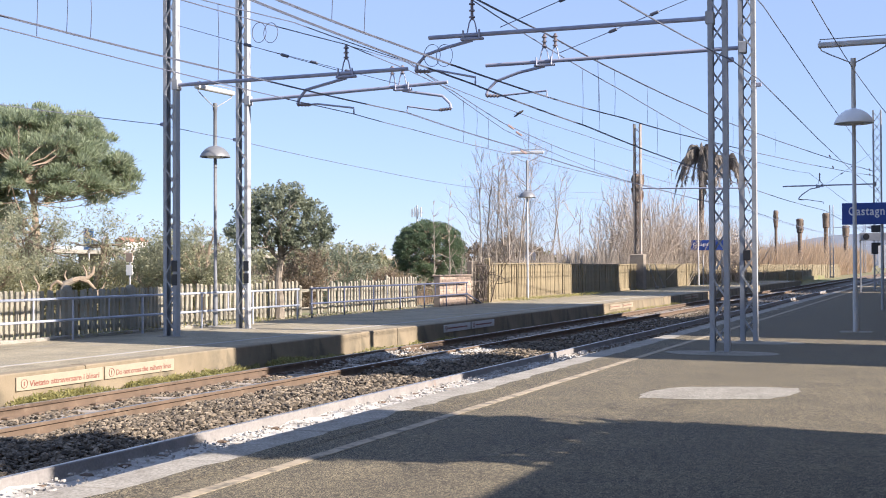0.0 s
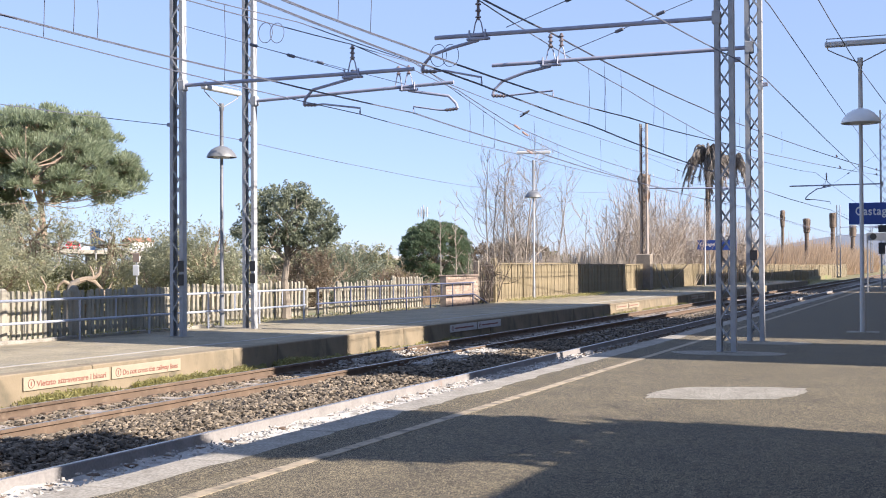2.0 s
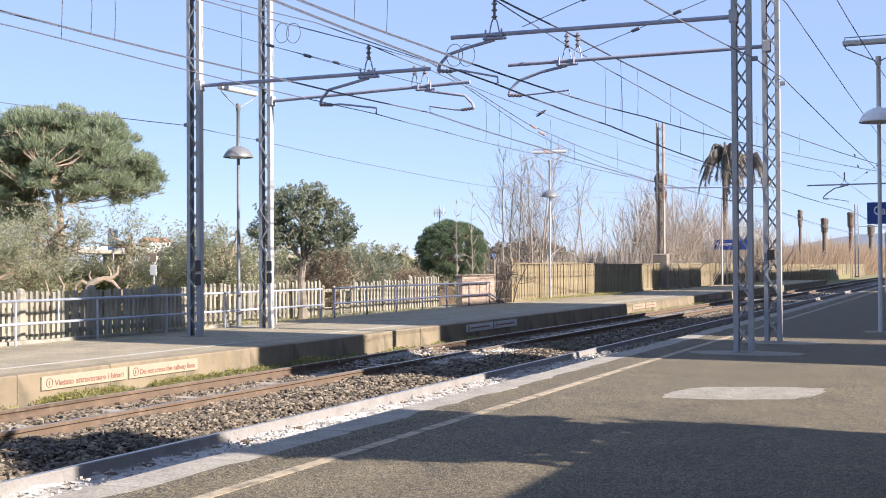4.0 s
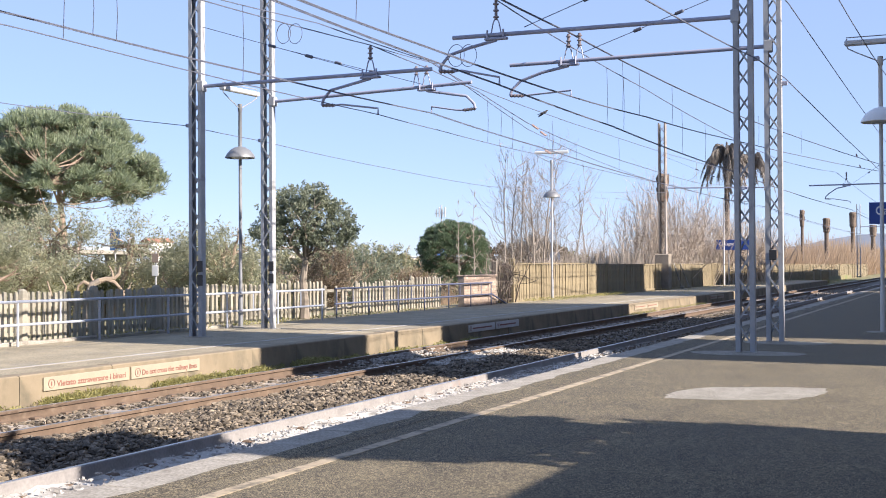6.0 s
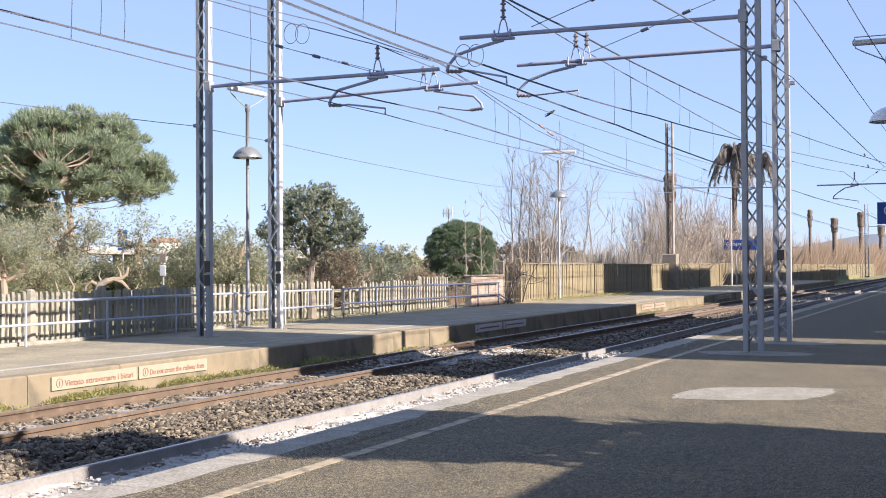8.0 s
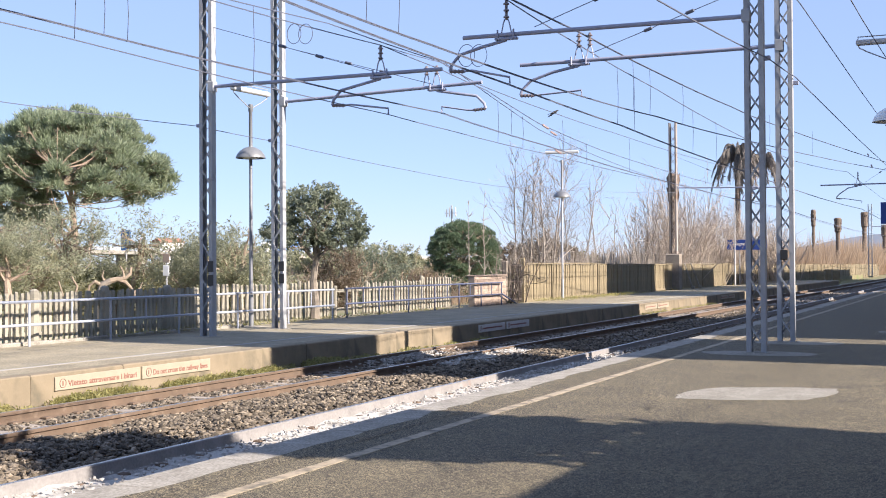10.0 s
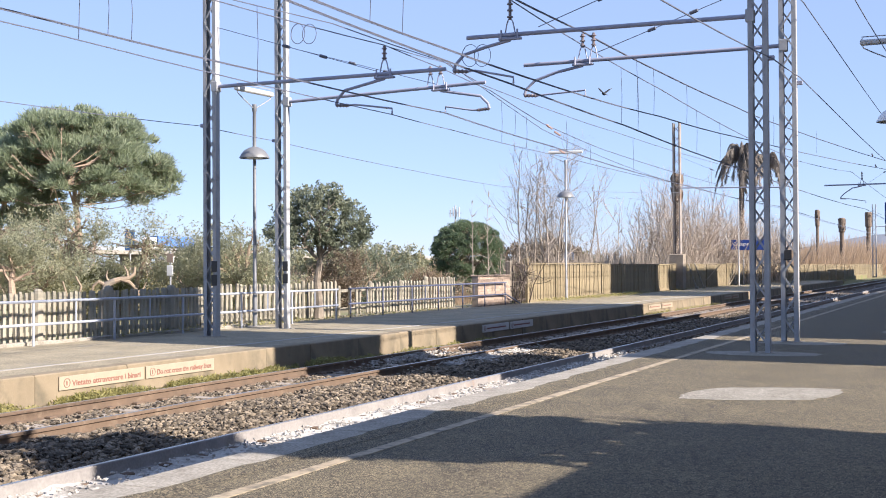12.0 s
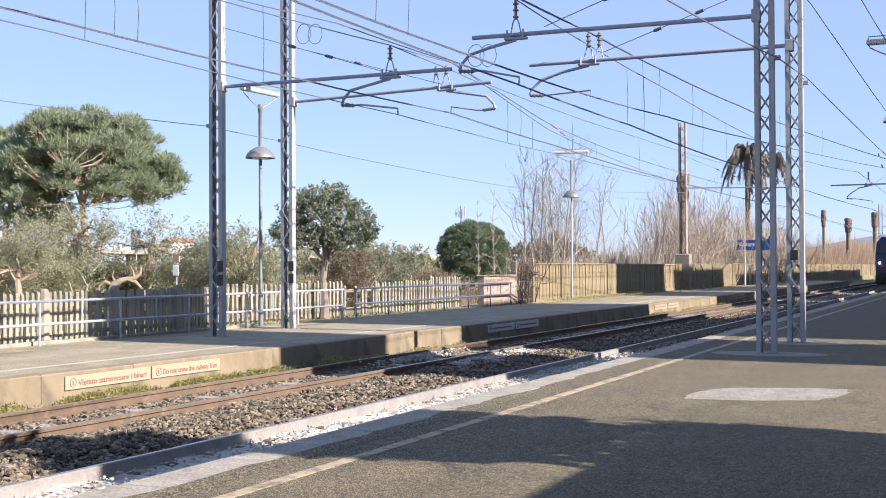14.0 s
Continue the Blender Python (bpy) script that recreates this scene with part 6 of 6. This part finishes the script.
# unseen tree, its crown placed to cast the dark band over platform and rails
tree("holm_oak", (3.2, 8.9, 0), "unseen evergreen tree casting the streaked shadow band", [(0, 0, 0), (0.1, 0, 1.2), (0, 0, 2.6), (0, 0, 4.0)], 0.2,
     [(0, 0, 5.6, 1.1, 1.2, 1.2), (0, -0.6, 4.9, 1.1, 0.9, 1.0), (0, 0.6, 4.6, 1.0, 0.9, 0.9), (0.3, 0, 6.6, 0.7, 0.7, 0.6)], BARK, OAK_LEAF, 900, 34, 0.17, 0.12, 121, limbs=9, aspect=0.5, shell=0.2, group="platform trees", gaps=0.91, spray=1.2, lump=2.1)

# unseen stems and leaves added to dapple the edge of the block's shadow
ob = thing("leaf_screen", (4.95, 9.95, 0), "unseen leaf screen breaking up the shadow's edge", "plant")
r = np.random.default_rng(131)
g = Geo()
for i in range(7):
    limb(g, (r.uniform(-0.25, 0.25), 0.04, -0.05), (0, 0.05, 1), 3.2, 0.03, 2, r, 3, 0.2, 0.3, 0.6, 4)
part("stems", g, BARK, ob)
n = 3500
cloud = np.stack([r.uniform(-0.35, 0.9, n), 0.02 + 0.68 * r.random(n) ** 1.3, r.uniform(0, 4.6, n)], 1)
part("leaves", leaf_mesh("leaves", cloud, 0.13, OAK_LEAF, 0.6, 0, 131), None, ob)


# ---- what moves ----
def train():
    ob = thing("locomotive", (-6.95, 97.5, RAIL_Z), "dark blue electric locomotive with lit headlights", "train")
    prof = [(-1.42, 1.0), (1.42, 1.0), (1.44, 2.6), (1.36, 3.5), (1.0, 3.95), (-1.0, 3.95), (-1.36, 3.5), (-1.44, 2.6)]
    part("body", Geo().prism(prof, 1.4, 17.5), TRAIN_BLUE, ob)
    g = Geo()
    k = len(prof)
    nose = [(x * 0.93, z) for x, z in prof]
    for i in range(k):
        j = (i + 1) % k
        a, b = prof[i], prof[j]
        rake = lambda z: 0.15 + max(0.0, z - 2.1) * 0.42
        c, d = nose[j], nose[i]
        g.poly([(a[0], 1.4, a[1]), (b[0], 1.4, b[1]), (c[0], rake(c[1]), c[1]), (d[0], rake(d[1]), d[1])])
    g.poly([(x, 0.15 + max(0.0, z - 2.1) * 0.42, z) for x, z in (nose[0], nose[1], nose[2], nose[7])])
    g.poly([(x, 0.15 + max(0.0, z - 2.1) * 0.42, z) for x, z in (nose[7], nose[2], nose[3], nose[4], nose[5], nose[6])])
    part("cab", g, TRAIN_BLUE, ob)
    ws = lambda z: 0.12 + (z - 2.1) * 0.42
    for s in (-1, 1):
        part("windscreen", Geo().poly([(s * 0.08, ws(2.7) - 0.02, 2.7), (s * 1.18, ws(2.7) - 0.02, 2.7), (s * 1.08, ws(3.4) - 0.02, 3.4), (s * 0.08, ws(3.4) - 0.02, 3.4)]), GLASS_DARK, ob)
        part("headlight", Geo().tube([(s * 1.02, 0.05, 1.95), (s * 1.02, 0.16, 1.95)], 0.085, 14), HEADLIGHT, ob, "lit round headlight")
        part("buffer", Geo().tube([(s * 0.87, -0.45, 1.05), (s * 0.87, -0.38, 1.05), (s * 0.87, -0.36, 1.05), (s * 0.87, 0.2, 1.05)], [0.24, 0.25, 0.1, 0.1], 12), TRAIN_DARK, ob)
        part("side_stripe", Geo().box(min(s * 1.425, s * 1.45), max(s * 1.425, s * 1.45), 1.4, 17.5, 1.75, 1.95), TRAIN_RED, ob)
        for i in range(4):
            part("side_window", Geo().box(min(s * 1.4, s * 1.455), max(s * 1.4, s * 1.455), 3.5 + i * 3.2, 5.1 + i * 3.2, 2.55, 3.1), GLASS_DARK, ob)
    part("front_stripe", Geo().box(-1.0, 1.0, 0.125, 0.2, 1.62, 1.74), TRAIN_RED, ob)
    part("skirt", Geo().box(-1.35, 1.35, 0.3, 17.4, 0.35, 1.0, 0.05), TRAIN_DARK, ob)
    wheel = Geo().tube([(-0.8, 0, 0), (-0.72, 0, 0), (-0.7, 0, 0), (0.7, 0, 0), (0.72, 0, 0), (0.8, 0, 0)], [0.52, 0.55, 0.09, 0.09, 0.55, 0.52], 20).mesh("wheelset", TRAIN_DARK)
    for y in (2.8, 5.4, 12.6, 15.2):
        part("wheelset", wheel, None, ob).location = (0, y, 0.55)
    part("pantograph", Geo().tube([(0, 13.5, 3.95), (0, 12.3, 4.5), (0, 13.6, 5.2)], 0.03, 6).tube([(-0.8, 13.6, 5.22), (0.8, 13.6, 5.22)], 0.03, 6), ARM_STEEL, ob)
    coaches = []
    for n in range(3):
        c = thing("railway_coach", (-6.95, 97.5 + 18.6 + n * 26.4, RAIL_Z), "dark blue passenger coach behind the locomotive", "train", "coaches")
        part("body", Geo().prism([(-1.41, 0.9), (1.41, 0.9), (1.42, 2.6), (1.3, 3.5), (0.8, 3.85), (-0.8, 3.85), (-1.3, 3.5), (-1.42, 2.6)], 0, 25.8), TRAIN_BLUE, c)
        part("underframe", Geo().box(-1.25, 1.25, 0.5, 25.3, 0.45, 0.9, 0.05), TRAIN_DARK, c)
        for s in (-1, 1):
            for i in range(10):
                part("side_window", Geo().box(min(s * 1.38, s * 1.435), max(s * 1.38, s * 1.435), 1.6 + i * 2.3, 3.0 + i * 2.3, 2.0, 2.9), GLASS_DARK, c)
        for y in (3.0, 5.5, 20.3, 22.8):
            part("wheelset", wheel, None, c).location = (0, y, 0.55)
        coaches.append(c)
    return ob, coaches


def wheels(ob, places, r):
    me = Geo().tube([(0, -1.15, 0), (0, -0.85, 0)], r, 12).mesh("wheel", TYRE)
    me2 = Geo().tube([(0, 0.85, 0), (0, 1.15, 0)], r, 12).mesh("wheel", TYRE)
    for x in places:
        part("wheel", me, None, ob).location = (x, 0, r)
        part("wheel", me2, None, ob).location = (x, 0, r)


def truck():
    """A lorry heading along its +x."""
    ob = thing("lorry", (0, 0, 0), "white-cabbed lorry pulling a blue tarpaulin trailer", "truck")
    part("cab", Geo().prism([(-2.2, 0.6), (0, 0.6), (0.05, 1.6), (-0.25, 2.9), (-0.6, 3.3), (-2.2, 3.4)], -1.2, 1.2), TRUCK_WHITE, ob)
    part("windscreen", Geo().poly([(0.06, -1.05, 1.65), (0.06, 1.05, 1.65), (-0.21, 1.0, 2.8), (-0.21, -1.0, 2.8)]), GLASS_DARK, ob)
    for s in (-1, 1):
        part("side_window", Geo().box(-1.35, -0.35, min(s * 1.19, s * 1.22), max(s * 1.19, s * 1.22), 1.75, 2.6), GLASS_DARK, ob)
    part("trailer", Geo().box(-15.6, -2.7, -1.25, 1.25, 1.15, 3.75, 0.06), TRUCK_BLUE, ob, "blue tarpaulin sides")
    part("chassis", Geo().box(-15.5, -0.3, -0.9, 0.9, 0.7, 1.15), TRAIN_DARK, ob)
    wheels(ob, (-1.1, -3.6, -11.6, -12.9, -14.2), 0.5)
    return ob


def car(label, paint, tall=1.45):
    ob = thing("car", (0, 0, 0), label, "car", "cars on the overpass")
    part("body", Geo().prism([(-4.2, 0.3), (0, 0.3), (0.05, 0.75), (-1.0, 0.95), (-4.2, 1.0)], -0.85, 0.85), paint, ob)
    part("cabin", Geo().prism([(-4.1, 0.98), (-0.95, 0.94), (-1.6, tall), (-3.7, tall)], -0.75, 0.75), paint, ob)
    for s in (-1, 1):
        part("side_window", Geo().prism([(-3.8, 1.02), (-1.3, 1.0), (-1.7, tall - 0.1), (-3.55, tall - 0.1)], min(s * 0.74, s * 0.77), max(s * 0.74, s * 0.77)), GLASS_DARK, ob)
    wheels(ob, (-0.8, -3.4), 0.32)
    return ob


def bird():
    """A dark crow-sized bird heading along its +x."""
    ob = thing("bird", (0, 0, 0), "dark bird perched on the overhead wire, then flying off", "bird")
    g = Geo().tube([(-0.1, 0, 0.0), (-0.06, 0, 0.0), (-0.01, 0, 0.0), (0.045, 0, 0.01), (0.07, 0, 0.028), (0.09, 0, 0.033), (0.105, 0, 0.03), (0.125, 0, 0.024)], [0.007, 0.025, 0.04, 0.032, 0.023, 0.024, 0.014, 0.002], 10)
    part("body", g, FEATHER, ob, smooth=True)
    part("tail", Geo().prism([(-0.2, -0.016), (-0.08, 0.0), (-0.08, 0.008), (-0.2, -0.012)], -0.025, 0.025), FEATHER, ob)
    wings = []
    for s in (-1, 1):
        g = Geo()
        pts = [(0.05, 0.015), (0.065, 0.1), (0.04, 0.18), (-0.03, 0.25), (-0.05, 0.19), (-0.06, 0.1), (-0.05, 0.015)]
        up, dn = [(x, s * y, 0.006) for x, y in pts], [(x, s * y, -0.002) for x, y in pts]
        g.poly(up if s > 0 else up[::-1])
        g.poly(dn[::-1] if s > 0 else dn)
        for i in range(len(pts)):
            j = (i + 1) % len(pts)
            g.poly([up[i], dn[i], dn[j], up[j]])
        wings.append(part("wing", g, FEATHER, ob))
    return ob, wings


LOCO, COACHES = train()
LORRY = truck()
RED_CAR, DARK_CAR, LATE_CAR = car("red car crossing the overpass", CAR_RED, 1.9), car("dark car crossing the overpass", CAR_DARK), car("dark grey car on the overpass", CAR_DARK, 1.6)
BIRD, WINGS = bird()


def motions():
    for ob, y in ((LOCO, 97.5), *((c, 97.5 + 18.6 + n * 26.4) for n, c in enumerate(COACHES))):
        walk(ob, [(0, pose(-6.95, y + 560, RAIL_Z)), (7, pose(-6.95, y + 280, RAIL_Z)), (14, pose(-6.95, y, RAIL_Z))])
    rate = (on_road(39.8) - on_road(25.55)) / (12.55 - 6.6)

    def drive(ob, when, left):
        """Drive along the overpass at the common speed, in the direction left at that time."""
        rows = []
        for t in (0, 7, 14):
            at = ROAD_A + (ROAD_B - ROAD_A) * (on_road(left) + rate * (t - when))
            rows.append((t, Matrix.Translation(at) @ pose(0, 0, 0, 0, 0, ROAD_TURN) @ pose(0, 0, 0, 0, ROAD_TILT, 0)))
        walk(ob, rows)

    drive(LORRY, 12.55, 39.8)
    drive(RED_CAR, 1.15, 37.4)
    drive(DARK_CAR, 1.6, 39.7)
    drive(LATE_CAR, 6.5, 39.8)
    perch = Vector((-10.9, 32.1, 5.80))
    sit = Matrix.Translation(perch) @ pose(0, 0, 0, 0, -12, 5)
    fly = [(11.3, -10.52, 32.0, 5.82, 0), (11.5, -9.88, 31.8, 5.91, 20), (11.7, -9.35, 31.4, 5.76, 60), (11.9, -9.15, 30.9, 5.97, 110), (12.0, -9.13, 30.6, 6.01, 135), (12.1, -9.16, 30.2, 6.13, 160),
           (12.3, -9.46, 29.3, 6.42, 175), (12.5, -10.17, 28.2, 6.86, 185), (12.7, -11.16, 27.0, 7.33, 190), (12.9, -12.6, 26.0, 7.73, 190), (13.1, -14.0, 25, 8.7, 190), (14, -18, 21, 14, 190)]
    walk(BIRD, [(0, sit), (11.15, sit)] + [(t, Matrix.Translation((x, y, z)) @ pose(0, 0, 0, 0, -12, h)) for t, x, y, z, h in fly])
    for s, w in zip((-1, 1), WINGS):
        fold = pose(0.03, s * 0.012, 0.015, s * -22, 0, s * 78)
        rows = [(0, fold), (11.15, fold)]
        t, k = 11.3, 0
        while t < 14:
            rows.append((t, pose(0, 0, 0.01, s * (48 if k % 2 == 0 else -28), 0, 0)))
            t, k = t + 0.12, k + 1
        walk(w, rows + [(14, pose(0, 0, 0.01, s * 10, 0, 0))])


motions()
